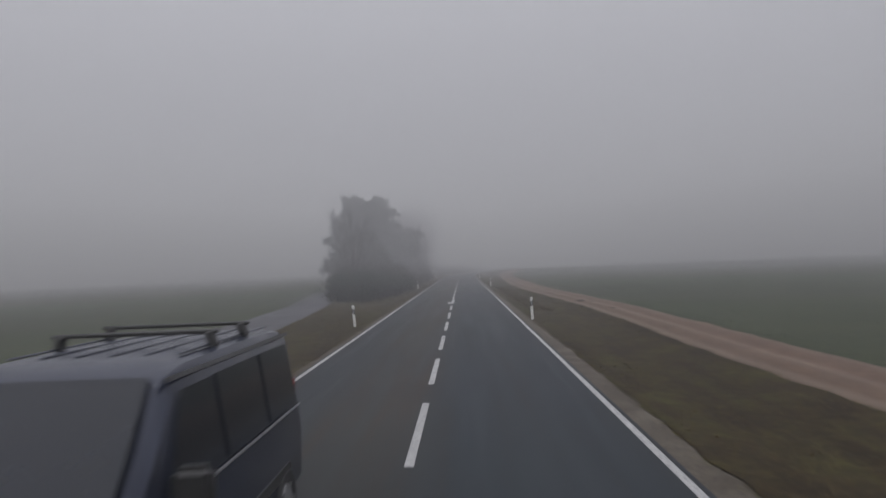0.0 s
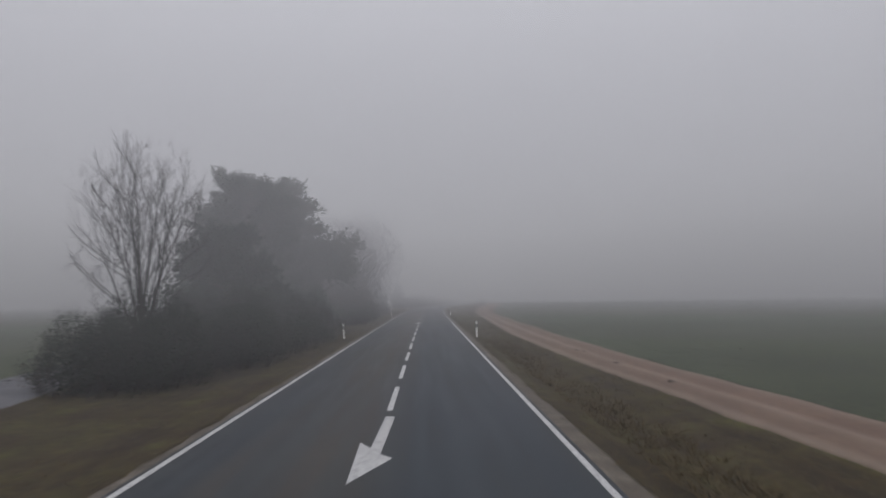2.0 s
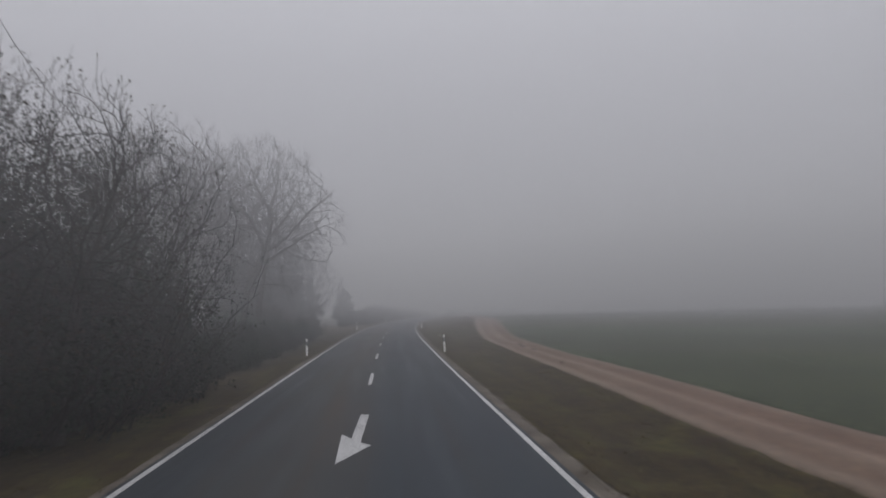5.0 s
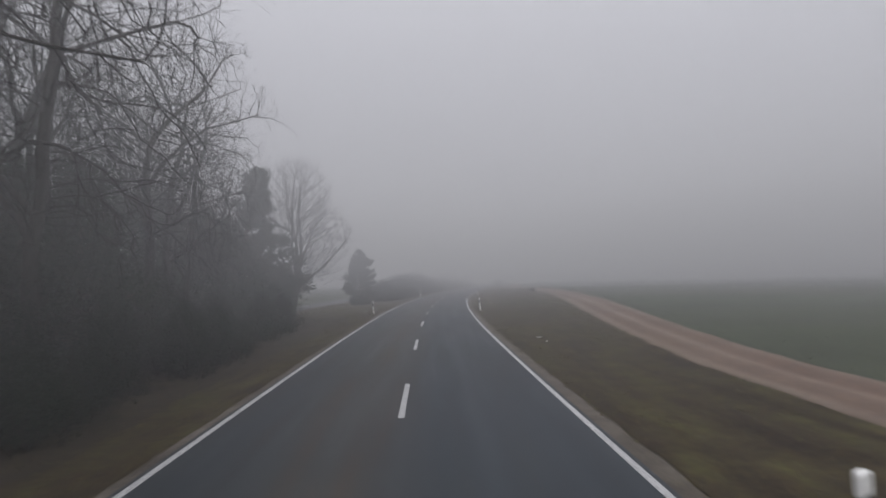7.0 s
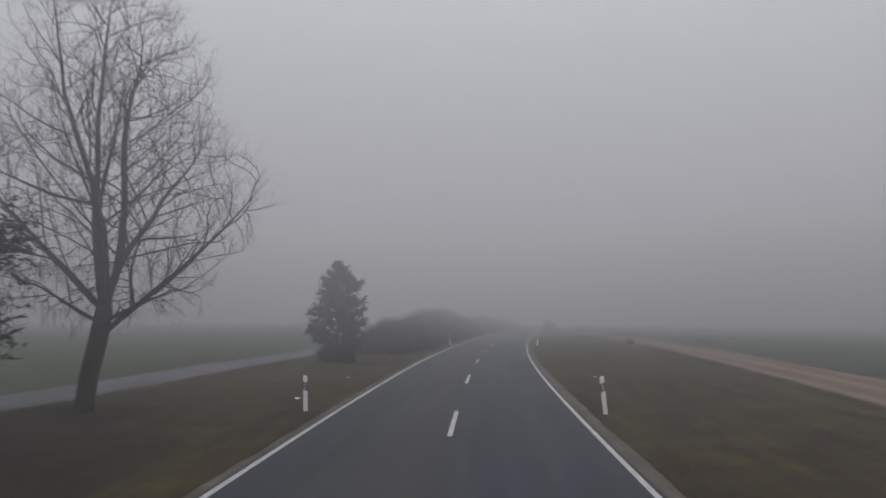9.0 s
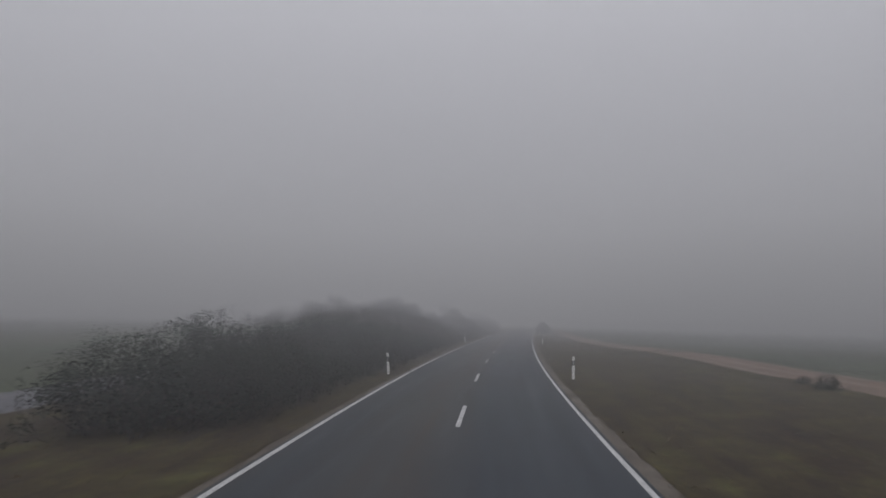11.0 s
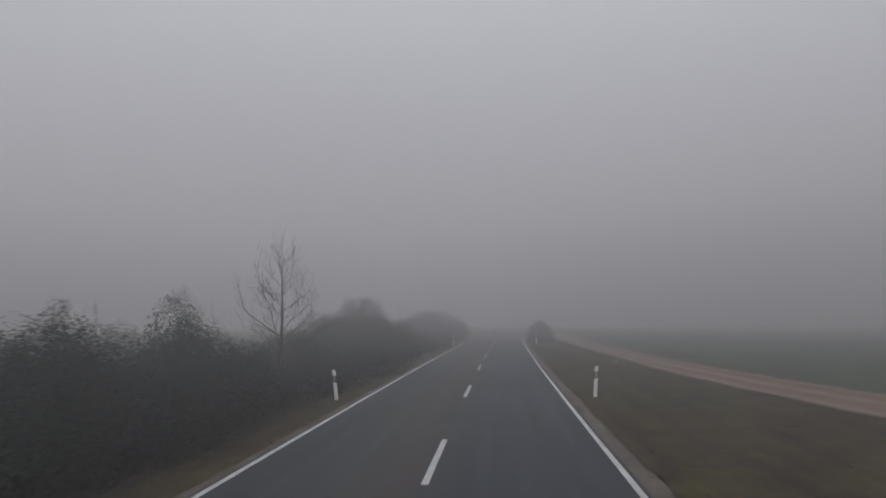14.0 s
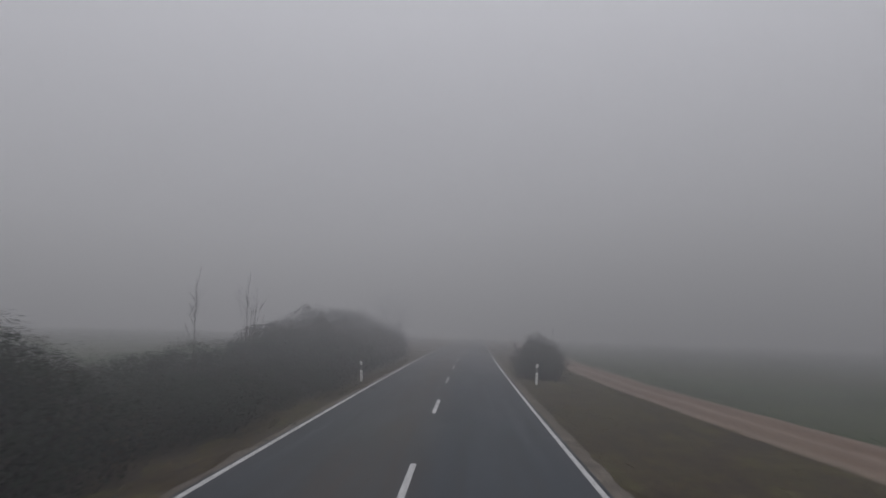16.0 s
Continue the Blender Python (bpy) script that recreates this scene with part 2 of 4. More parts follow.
M_GRAVEL = earth("shoulder_gravel", (0.050, 0.042, 0.033), (0.085, 0.073, 0.060), (0.13, 0.115, 0.096), 0.9, 14)
M_LANE = earth("farm_lane", (0.066, 0.066, 0.074), (0.082, 0.082, 0.092), (0.105, 0.105, 0.112), 0.4, 8)
M_SOIL = earth("field_soil", (0.05, 0.045, 0.035), (0.06, 0.055, 0.04), (0.08, 0.07, 0.05), 0.3, 5)
M_BLADE = leafy("grass_blades", (0.052, 0.045, 0.021), (0.078, 0.070, 0.031))
M_BLADE_DRY = leafy("dry_grass_blades", (0.050, 0.037, 0.018), (0.075, 0.056, 0.028))
M_CROP = leafy("crop_blades", (0.038, 0.052, 0.030), (0.058, 0.074, 0.042))
M_BARK = bark("grey_brown_bark", (0.025, 0.022, 0.020), (0.06, 0.053, 0.047))
M_TWIG = bark("twig_bark", (0.020, 0.017, 0.015), (0.040, 0.033, 0.030))
M_PINE_BARK = bark("pine_bark", (0.045, 0.033, 0.026), (0.10, 0.072, 0.055))
M_NEEDLE = leafy("pine_needles", (0.013, 0.022, 0.014), (0.025, 0.038, 0.022))
M_LEAF = leafy("bramble_leaves", (0.011, 0.017, 0.012), (0.021, 0.029, 0.020))
M_LEAF_DRY = leafy("withered_leaves", (0.030, 0.023, 0.015), (0.05, 0.038, 0.025))


# ---------------------------------------------------------------- mesh helpers
def link_mesh(name, verts, faces, mat, parent=None, label="", smooth=False):
    me = bpy.data.meshes.new(name)
    me.from_pydata([tuple(map(float, v)) for v in verts] if not isinstance(verts, np.ndarray) else verts.tolist(), [], faces if isinstance(faces, list) else faces.tolist())
    me.materials.append(mat)
    if smooth:
        me.polygons.foreach_set("use_smooth", [True] * len(me.polygons))
    ob = new(name, me)
    if parent:
        ob.parent = parent
    return tagged(ob, label)


def part(name, bm, mat, parent, label=""):
    me = bpy.data.meshes.new(name)
    bm.to_mesh(me)
    bm.free()
    me.materials.append(mat)
    ob = new(name, me)
    ob.parent = parent
    return tagged(ob, label)


def strip(name, edge0, edge1, columns, height, mat, s0=-70, s1=480, step=1.5, label="", category="", share=False):
    """A ribbon of ground along the road between two edges, each a function of s."""
    count = int((s1 - s0) / step) + 1
    verts, uvs = [], []
    for i in range(count):
        s = s0 + i * step
        a, b = edge0(s), edge1(s)
        for j in range(columns + 1):
            d = a + (b - a) * j / columns
            verts.append(at(s, d, height(s, d)))
            uvs.append((s, j / columns if share else d))
    faces = []
    w = columns + 1
    for i in range(count - 1):
        for j in range(columns):
            faces.append((i * w + j, i * w + j + 1, (i + 1) * w + j + 1, (i + 1) * w + j))
    ob = link_mesh(name, verts, faces, mat, smooth=True)
    layer = ob.data.uv_layers.new(name="UVMap")
    flat = [c for f in faces for v in f for c in uvs[v]]
    layer.data.foreach_set("uv", flat)
    return tagged(ob, label, category, kind="structure")


# ---------------------------------------------------------------- ground, road and tracks
def rag(s, seed, size):
    return size * noise.noise(Vector((s * 0.8, seed, 0))) + size * 0.7 * noise.noise(Vector((s * 2.7, seed, 5)))


EDGE = 3.29                                                  # half the asphalt's width
def verge_edge_r(s): return 3.62 + rag(s, 1.0, 0.12) + (0.12 + rag(s * 2.3, 6.0, 0.16)) * (1 - ease((s - 20) / 40))
def verge_edge_l(s): return -(3.47 + rag(s, 7.0, 0.1))
def crop_edge_r(s): return track_right(s)[1] + 0.35 + rag(s, 3, 0.1)
def crop_edge_l(s): return track_left(s)[1] - 0.3 + rag(s, 4, 0.1)


ground = link_mesh("ground", [(-900, -700, -0.7), (900, -700, -0.7), (900, 1200, -0.7), (-900, 1200, -0.7)], [(0, 1, 2, 3)], M_SOIL)
tagged(ground, "dark open farmland soil under fog", "ground", kind="structure")
strip("road", lambda s: -EDGE, lambda s: EDGE, 8, lambda s, d: 0.02 - 0.0035 * abs(d), M_ASPHALT, label="worn blue-grey asphalt country road, damp in the fog", category="road")
strip("shoulder_right", lambda s: EDGE, lambda s: verge_edge_r(s) + 0.25, 6, lambda s, d: lie(s, d) + 0.003 - 0.05 * (d - EDGE), M_GRAVEL, step=0.5, label="crumbling sandy gravel shoulder beside the asphalt", category="shoulder")
strip("shoulder_left", lambda s: verge_edge_l(s) - 0.25, lambda s: -EDGE, 6, lambda s, d: lie(s, d) + 0.003 - 0.05 * (-d - EDGE), M_GRAVEL, step=0.5, label="narrow gravel shoulder beside the asphalt", category="shoulder")
strip("verge_right", verge_edge_r, lambda s: track_right(s)[0] + rag(s, 2, 0.12), 18, lie, M_VERGE, step=0.75, label="olive and brown autumn grass verge", category="verge")
strip("verge_left", lambda s: track_left(s)[0] + rag(s, 9, 0.12), verge_edge_l, 18, lie, M_VERGE, step=0.75, label="olive and brown autumn grass verge", category="verge")
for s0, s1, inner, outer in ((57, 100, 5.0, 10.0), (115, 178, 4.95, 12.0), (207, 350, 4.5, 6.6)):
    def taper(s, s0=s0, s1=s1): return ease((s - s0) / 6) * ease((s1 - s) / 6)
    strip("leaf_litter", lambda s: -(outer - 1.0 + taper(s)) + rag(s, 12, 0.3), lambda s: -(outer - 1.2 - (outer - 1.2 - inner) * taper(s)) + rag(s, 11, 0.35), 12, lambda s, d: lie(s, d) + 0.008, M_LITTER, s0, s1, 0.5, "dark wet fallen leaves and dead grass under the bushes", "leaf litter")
strip("dirt_track", lambda s: track_right(s)[0] + rag(s, 2, 0.12) - 0.2, lambda s: crop_edge_r(s) + 0.3, 20, lambda s, d: lie(s, d) - 0.03 * ease((d - crop_edge_r(s)) / 0.2) - 0.03 * ease((track_right(s)[0] + rag(s, 2, 0.12) - d) / 0.2), M_DIRT, step=1.0, label="reddish brown rutted dirt track beside the field", category="track", share=True)
strip("farm_lane", lambda s: crop_edge_l(s) - 0.3, lambda s: track_left(s)[0] + rag(s, 9, 0.12) + 0.3, 12, lambda s, d: lie(s, d) - 0.03 * ease((crop_edge_l(s) - d) / 0.2) - 0.03 * ease((d - track_left(s)[0] - rag(s, 9, 0.12)) / 0.2), M_LANE, step=1.5, label="pale grey farm lane behind the verge", category="lane")
strip("field_right", crop_edge_r, lambda s: 380.0, 60, lie, M_FIELD, step=2, label="flat green field of young winter crop", category="field")
strip("field_left", lambda s: -420.0, crop_edge_l, 60, lie, M_FIELD, step=2, label="flat green field of young winter crop", category="field")


def line_strip(name, d, half, s0, s1, parent=None, step=2.0, label="", z=0.004):
    n = max(1, int((s1 - s0) / step))
    verts, faces = [], []
    for i in range(n + 1):
        s = s0 + (s1 - s0) * i / n
        for e, dz in ((-half, -0.006), (-half + 0.004, z), (half - 0.004, z), (half, -0.006)):
            verts.append(at(s, d + e, 0.02 - 0.0035 * abs(d + e) + dz))
    for i in range(n):
        for j in range(3):
            faces.append((i * 4 + j, i * 4 + j + 1, i * 4 + j + 5, i * 4 + j + 4))
    faces.append((0, 1, 2, 3)), faces.append((n * 4 + 3, n * 4 + 2, n * 4 + 1, n * 4))
    ob = link_mesh(name, verts, faces, M_PAINT)
    return tagged(ob, label, "road marking", kind="structure")


LINE = 3.16
line_strip("edge_line_right", LINE, 0.056, -70, 480, label="solid white painted edge line on the asphalt")
line_strip("edge_line_left", -LINE, 0.056, -70, 480, label="solid white painted edge line on the asphalt")
for k in range(-12, 16):
    if k not in (6, 15):
        q = 11.8 + 6 * k
        tagged(line_strip("centre_dash", 0.02, 0.065, q, q + 4.0, label="short-spaced white centre dash painted on asphalt"), group="close centre dashes")
for k in range(0, 30):
    q = 113.66 + 12 * k
    tagged(line_strip("centre_dash", 0.02, 0.06, q, q + 4.0, label="white centre dash painted on asphalt, slightly worn"), group="centre dashes")


def lane_arrow(s):
    """A slanted arrow in the centre line that points back to the other lane."""
    outline = [(0.0, -0.24), (1.45, 0.30), (1.75, 0.10), (5.2, 0.17), (5.2, -0.02), (2.2, -0.09), (2.65, -0.30)]
    top = [at(s + a, d, 0.025) for a, d in outline]
    low = [at(s + a, d, 0.012) for a, d in outline]
    n = len(outline)
    faces = [tuple(range(n - 1, -1, -1))] + [(i, (i + 1) % n, n + (i + 1) % n, n + i) for i in range(n)]
    bm = bmesh.new()
    vs = [bm.verts.new(p) for p in top + low]
    for f in faces:
        bm.faces.new([vs[i] for i in f])
    bmesh.ops.triangulate(bm, faces=bm.faces[:1])
    bmesh.ops.recalc_face_normals(bm, faces=bm.faces)
    me = bpy.data.meshes.new("lane_arrow")
    bm.to_mesh(me)
    bm.free()
    me.materials.append(M_PAINT)
    tagged(new("lane_arrow", me), "white lane-change arrow painted in the centre line", "road marking", "lane arrows", "structure")


lane_arrow(47.8)
lane_arrow(101.9)

# fog: one bank of mist over the land, thin near the ground, thicker above, over the open fields and further along the road
def mist(y0, y1, half, top):
    bm = bmesh.new()
    bmesh.ops.create_cube(bm, size=1, matrix=Matrix.LocRotScale((0, (y0 + y1) / 2, top / 2 - 1), None, (2 * half, y1 - y0, top + 2)))
    me = bpy.data.meshes.new("fog")
    bm.to_mesh(me)
    bm.free()
    m = bpy.data.materials.new("fog")
    m.use_nodes = True
    m.node_tree.nodes.clear()
    n, l = m.node_tree.nodes, m.node_tree.links
    out, scatter = n.new("ShaderNodeOutputMaterial"), n.new("ShaderNodeVolumeScatter")
    scatter.inputs["Color"].default_value = (0.98, 0.98, 1.0, 1)
    scatter.inputs["Anisotropy"].default_value = 0.3
    place = n.new("ShaderNodeSeparateXYZ")
    l.new(n.new("ShaderNodeNewGeometry").outputs["Position"], place.inputs[0])
    reach = []
    for axis, values in (("Y", (60, 330, *FOG)), ("Z", (0.3, 3.4, FOG_LOW, 1.0)), ("X", (14, 55, 1.0, FOG_FIELD)), ("X", (-20, -65, 1.0, FOG_FIELD))):
        rise = n.new("ShaderNodeMapRange")
        for socket, value in zip(("From Min", "From Max", "To Min", "To Max"), values):
            rise.inputs[socket].default_value = value
        l.new(place.outputs[axis], rise.inputs["Value"])
        reach.append(rise.outputs[0])
    density = reach[0]
    for share in reach[1:]:
        both = n.new("ShaderNodeMath")
        both.operation = 'MULTIPLY'
        l.new(density, both.inputs[0]), l.new(share, both.inputs[1])
        density = both.outputs[0]
    l.new(density, scatter.inputs["Density"])
    l.new(scatter.outputs[0], out.inputs["Volume"])
    me.materials.append(m)
    tagged(new("fog", me), "pale grey morning fog lying over the fields", "fog", kind="structure")


mist(-60, 520, 260, FOG_TOP)


# ---------------------------------------------------------------- plants
def tubes(lines, sides):
    """Tapered tubes round polylines: each entry is (points, radii) of one line or of many with the same count."""
    verts, faces = [], []
    ang = np.arange(sides) * 2 * math.pi / sides
    ca, sa = np.cos(ang)[:, None], np.sin(ang)[:, None]
    base = 0
    for pts, rad in lines:
        p, r = np.asarray(pts, float), np.asarray(rad, float)
        if p.ndim == 2:
            p, r = p[None], r[None]
        many, n = p.shape[:2]
        t = np.gradient(p, axis=1)
        t /= np.linalg.norm(t, axis=2, keepdims=True) + 1e-9
        ref = np.where(np.abs(t[:, :1, 2:]) < 0.9, np.array([0.0, 0, 1]), np.array([1.0, 0, 0]))
        u = np.cross(t, np.broadcast_to(ref, t.shape))
        u /= np.linalg.norm(u, axis=2, keepdims=True) + 1e-9
        w = np.cross(t, u)
        ring = p[:, :, None, :] + r[:, :, None, None] * (ca * u[:, :, None, :] + sa * w[:, :, None, :])
        verts.append(ring.reshape(-1, 3))
        k = np.arange(1 if sides == 2 else sides)
        quad = np.stack([k, (k + 1) % sides, (k + 1) % sides + sides, k + sides], 1)
        quad = (quad[None] + (np.arange(n - 1) * sides)[:, None, None]).reshape(-1, 4)
        quad = (quad[None] + (base + np.arange(many) * n * sides)[:, None, None]).reshape(-1, 4)
        faces += quad.tolist()
        base += many * n * sides
    return np.concatenate(verts), faces


def shoots(rng, starts, ways, lengths, r0, r1, n, wobble, lift):
    """Many bending twigs at once."""
    p, d = np.array(starts, float), np.array(ways, float)
    pts, step = [p], (np.asarray(lengths, float) / n)[:, None]
    for _ in range(n):
        d = d + rng.normal(0, wobble, d.shape) + np.array([0, 0, lift])
        d = d / np.linalg.norm(d, axis=1, keepdims=True)
        p = p + d * step
        pts.append(p)
    return np.stack(pts, 1), np.broadcast_to(np.linspace(r0, r1, n + 1), (len(p), n + 1))


def asides(rng, d, angle):
    a = rng.normal(0, 1, d.shape)
    a = a - d * (a * d).sum(1, keepdims=True)
    a /= np.linalg.norm(a, axis=1, keepdims=True) + 1e-9
    return d * np.cos(angle)[:, None] + a * np.sin(angle)[:, None]


def along(lines, which, f):
    """Places at the share f of the lines picked by which, and the lines' ways there."""
    n = lines.shape[1] - 1
    q = np.clip(f, 0, 0.999) * n
    a = q.astype(int)
    p0, p1 = lines[which, a], lines[which, a + 1]
    d = p1 - p0
    d /= np.linalg.norm(d, axis=1, keepdims=True) + 1e-9
    return p0 + (p1 - p0) * (q - a)[:, None], d


def shoot(rng, start, way, length, r0, r1, n, wobble, lift):
    """One bending branch."""
    p, d = np.array(start, float), np.array(way, float)
    pts, step = [p.copy()], length / n
    for i in range(n):
        d = d + rng.normal(0, wobble, 3) + np.array([0, 0, lift])
        d /= np.linalg.norm(d)
        p = p + d * step
        pts.append(p.copy())
    return np.array(pts), np.linspace(r0, r1, n + 1)


def aside(rng, d, angle, spin=None):
    """A way that leaves d by the angle."""
    a = rng.normal(0, 1, 3) if spin is None else spin
    a = a - d * a.dot(d)
    a /= np.linalg.norm(a) + 1e-9
    return d * math.cos(angle) + a * math.sin(angle)


def crown_room(rng, count, blobs):
    """Random places inside a few ellipsoids (x, y, z, across, high, share), denser towards their skin."""
    pts = []
    total = sum(q[5] for q in blobs)
    for x, y, z, r, h, share in blobs:
        n = int(count * share / total)
        d = rng.normal(0, 1, (n, 3))
        d /= np.linalg.norm(d, axis=1, keepdims=True)
        d *= rng.uniform(0, 1, (n, 1)) ** 0.42
        pts.append(np.array([x, y, z]) + d * np.array([r, r, h]))
    return np.concatenate(pts)


def grow(seed, trunk, guides, blobs, count=1500, step=0.3, kill=0.42, up=0.12, keep=0.5, crook=0.12, sides=1.5, scope=1.6, rise=0.05, open_out=(0.6, 1.0)):
    """Nodes and parents of a leafless tree whose boughs grow into the free room of its crown."""
    rng = np.random.default_rng(seed)
    nodes, parent, way = [], [], []

    def lay(line, root):
        last = root
        for p, q in zip(line[:-1], line[1:]):
            many = max(1, int(np.linalg.norm(q - p) / step))
            for i in range(many):
                if last == -1 and not nodes:
                    nodes.append(p), parent.append(-1), way.append(np.array([0, 0, 1.0]))
                    last = 0
                nodes.append(p + (q - p) * (i + 1) / many), parent.append(last), way.append((q - p) / (np.linalg.norm(q - p) + 1e-9))
                last = len(nodes) - 1

    lay(trunk, -1)
    stem = len(nodes)
    for f, turn, out, length, lift in guides:
        root = min(stem - 1, int(f * stem))
        d = np.array([math.cos(radians(turn)) * out, math.sin(radians(turn)) * out, 1.0])
        line, _ = shoot(rng, nodes[root], d / np.linalg.norm(d), length, 1, 1, max(4, int(length / 0.6)), crook * 0.8, lift)
        first = len(nodes)
        lay(line, root)
        # side boughs leave each limb in turn and bend upwards, shorter towards its end
        bough = list(range(first, len(nodes)))
        many = int(length * sides)
        spin = rng.uniform(0, 6)
        for i in range(many):
            f = 0.16 + 0.78 * (i + rng.uniform(0, 0.7)) / many
            base = bough[min(len(bough) - 1, int(f * len(bough)))]
            w = way[base]
            spin += 2.4 + rng.uniform(-0.4, 0.4)
            a = np.array([math.cos(spin), math.sin(spin), 0.1])
            go = aside(rng, w, rng.uniform(*open_out), a)
            side, _ = shoot(rng, nodes[base], go, (0.42 * length * (1 - f) + 0.7) * rng.uniform(0.7, 1.2), 1, 1, 5, crook, rise)
            lay(side, base)
    N, W = np.array(nodes), np.array(way)
    P = list(parent)
    kids = np.bincount([q for q in P if q >= 0], minlength=len(N))
    A = crown_room(rng, count, blobs)
    A = A[A[:, 2] > 0.8]
    best, who = np.full(len(A), 1e9), np.zeros(len(A), int)
    fresh = 0
    for _ in range(70):
        new_nodes = N[fresh:]
        if len(new_nodes) and len(A):
            gap = np.linalg.norm(A[:, None] - new_nodes[None], axis=2)
            k = gap.argmin(1)
            g = gap[np.arange(len(A)), k]
            closer = g < best
            best[closer], who[closer] = g[closer], k[closer] + fresh
        alive = best > kill
        A, best, who = A[alive], best[alive], who[alive]
        near = best < scope
        if not near.any():
            break
        pull = np.zeros_like(N)
        d = A[near] - N[who[near]]
        d /= np.linalg.norm(d, axis=1, keepdims=True)
        ahead = (d * W[who[near]]).sum(1) > 0.0
        if not ahead.any():
            break
        np.add.at(pull, who[near][ahead], d[ahead])
        tips = np.unique(who[near][ahead])
        tips = tips[kids[tips] < 3]
        if not len(tips):
            break
        d = pull[tips]
        d /= np.linalg.norm(d, axis=1, keepdims=True) + 1e-9
        d = d + keep * W[tips] + np.array([0, 0, up]) + rng.normal(0, crook, d.shape)
        d /= np.linalg.norm(d, axis=1, keepdims=True)
        fresh = len(N)
        kids[tips] += 1
        N, W = np.concatenate([N, N[tips] + d * step]), np.concatenate([W, d])
        P += tips.tolist()
        kids = np.concatenate([kids, np.zeros(len(tips), int)])
    return N, np.array(P), W


def grown_tree(name, label, m, seed, trunk, guides, blobs, thick=0.2, tip=0.009, fine=1.0, group="", dry=0, ivy=0, **more):
    """A leafless tree: trunk, each strong limb, and a crown of branches and fine twigs."""
    thing = tagged(new(name), label, "tree", group)
    thing.matrix_basis = m
    rng = np.random.default_rng(seed + 900)
    bend = np.array([(x, y, z) for x, y, z in trunk], float)
    N, P, W = grow(seed, bend, guides, blobs, **more)
    n = len(N)
    flow = np.zeros(n)
    main = np.full(n, -1)
    heavy = np.zeros(n)
    for i in range(n - 1, 0, -1):
        flow[i] = flow[i] if flow[i] > 0 else 1.0
        flow[P[i]] += flow[i] + 0.22
        if flow[i] > heavy[P[i]]:
            heavy[P[i]], main[P[i]] = flow[i], i
    R = tip * np.maximum(1.0, flow) ** 0.46
    R = np.where(R > 3 * tip, 3 * tip + (R - 3 * tip) * (thick - 3 * tip) / max(1e-6, R[0] - 3 * tip), R)
    chains = []
    starts = [0] + [i for i in range(1, n) if main[P[i]] != i]
    for i in starts:
        line = [P[i]] if i else []
        q = i
        while q != -1:
            line.append(q)
            q = main[q]
        if len(line) > 1:
            r = R[line].copy()
            if i:
                r[0] = r[1] if len(r) > 1 else r[0]
            r[-1] *= 0.6
            chains.append((N[line], r))
    root_p, root_r = chains[0][0].copy(), chains[0][1].copy()
    root_r[0] *= 1.45
    root_r[1] *= 1.15
    link_mesh("trunk", *tubes([(root_p, root_r)], 9), M_BARK, thing, smooth=True)
    small = []
    for p, r in chains[1:]:
        if r[0] > 0.042:
            link_mesh("limb", *tubes([(p, r)], 6), M_BARK, thing, smooth=True)
        else:
            small.append((p, r))
    ends = np.where(R < 0.022)[0]
    ends = ends[ends > 0]
    which = np.repeat(ends, 1 + (rng.random(len(ends)) < fine).astype(int))
    heart = np.array([N[:, 0].mean(), N[:, 1].mean(), 0.45 * N[:, 2].max()])
    out = N[which] - heart
    ways = W[which] + 0.5 * out / (np.linalg.norm(out, axis=1, keepdims=True) + 1e-9)
    ways = asides(rng, ways / (np.linalg.norm(ways, axis=1, keepdims=True) + 1e-9), rng.uniform(0.2, 0.75, len(which)))
    T, TR = shoots(rng, N[which], ways, rng.uniform(0.3, 0.85, len(which)), 0.0068, 0.004, 3, 0.14, 0.04)
    w2 = np.repeat(np.arange(len(T)), 2)
    pos, d2 = along(T, w2, rng.uniform(0.2, 0.9, len(w2)))
    S, SR = shoots(rng, pos, asides(rng, d2, rng.uniform(0.4, 0.9, len(w2))), rng.uniform(0.15, 0.4, len(w2)), 0.005, 0.0034, 1, 0.1, 0.05)
    va, fa = tubes(small, 4)
    vb, fb = tubes([(T, TR), (S, SR)], 2)
    tagged(link_mesh("crown", np.concatenate([va, vb]), fa + (np.array(fb) + len(va)).tolist(), M_TWIG, thing), kind="stuff")
    if ivy:
        host = N[(R > 0.05) & (N[:, 2] < 7)]
        spot = host[rng.integers(0, len(host), ivy)] + rng.normal(0, 0.16, (ivy, 3)) * np.array([1, 1, 1.6])
        spot[:, 2] = np.maximum(spot[:, 2], 0.1)
        tagged(link_mesh("ivy", *flakes(rng, spot, 0.06, 0.11), M_LEAF, thing, "dark ivy climbing the trunk"), kind="stuff")
    if dry:
        pick = T[rng.integers(0, len(T), dry), -1]
        tagged(link_mesh("withered_foliage", *flakes(rng, pick, 0.04, 0.08), M_LEAF_DRY, thing, "brown withered leaves still hanging"), kind="stuff")
    return thing


def flakes(rng, places, lo, hi):
    """Small leaf blades at the places, in random attitudes."""
    n = len(places)
    a = rng.normal(0, 1, (n, 3))
    a /= np.linalg.norm(a, axis=1)[:, None]
    b = np.cross(a, rng.normal(0, 1, (n, 3)))
    b /= np.linalg.norm(b, axis=1)[:, None] + 1e-9
    size = rng.uniform(lo, hi, (n, 1))
    v = np.stack([places - b * size * 0.32, places + b * size * 0.32 + a * size * 0.15, places + a * size], 1).reshape(-1, 3)
    return v, np.arange(3 * n).reshape(n, 3)


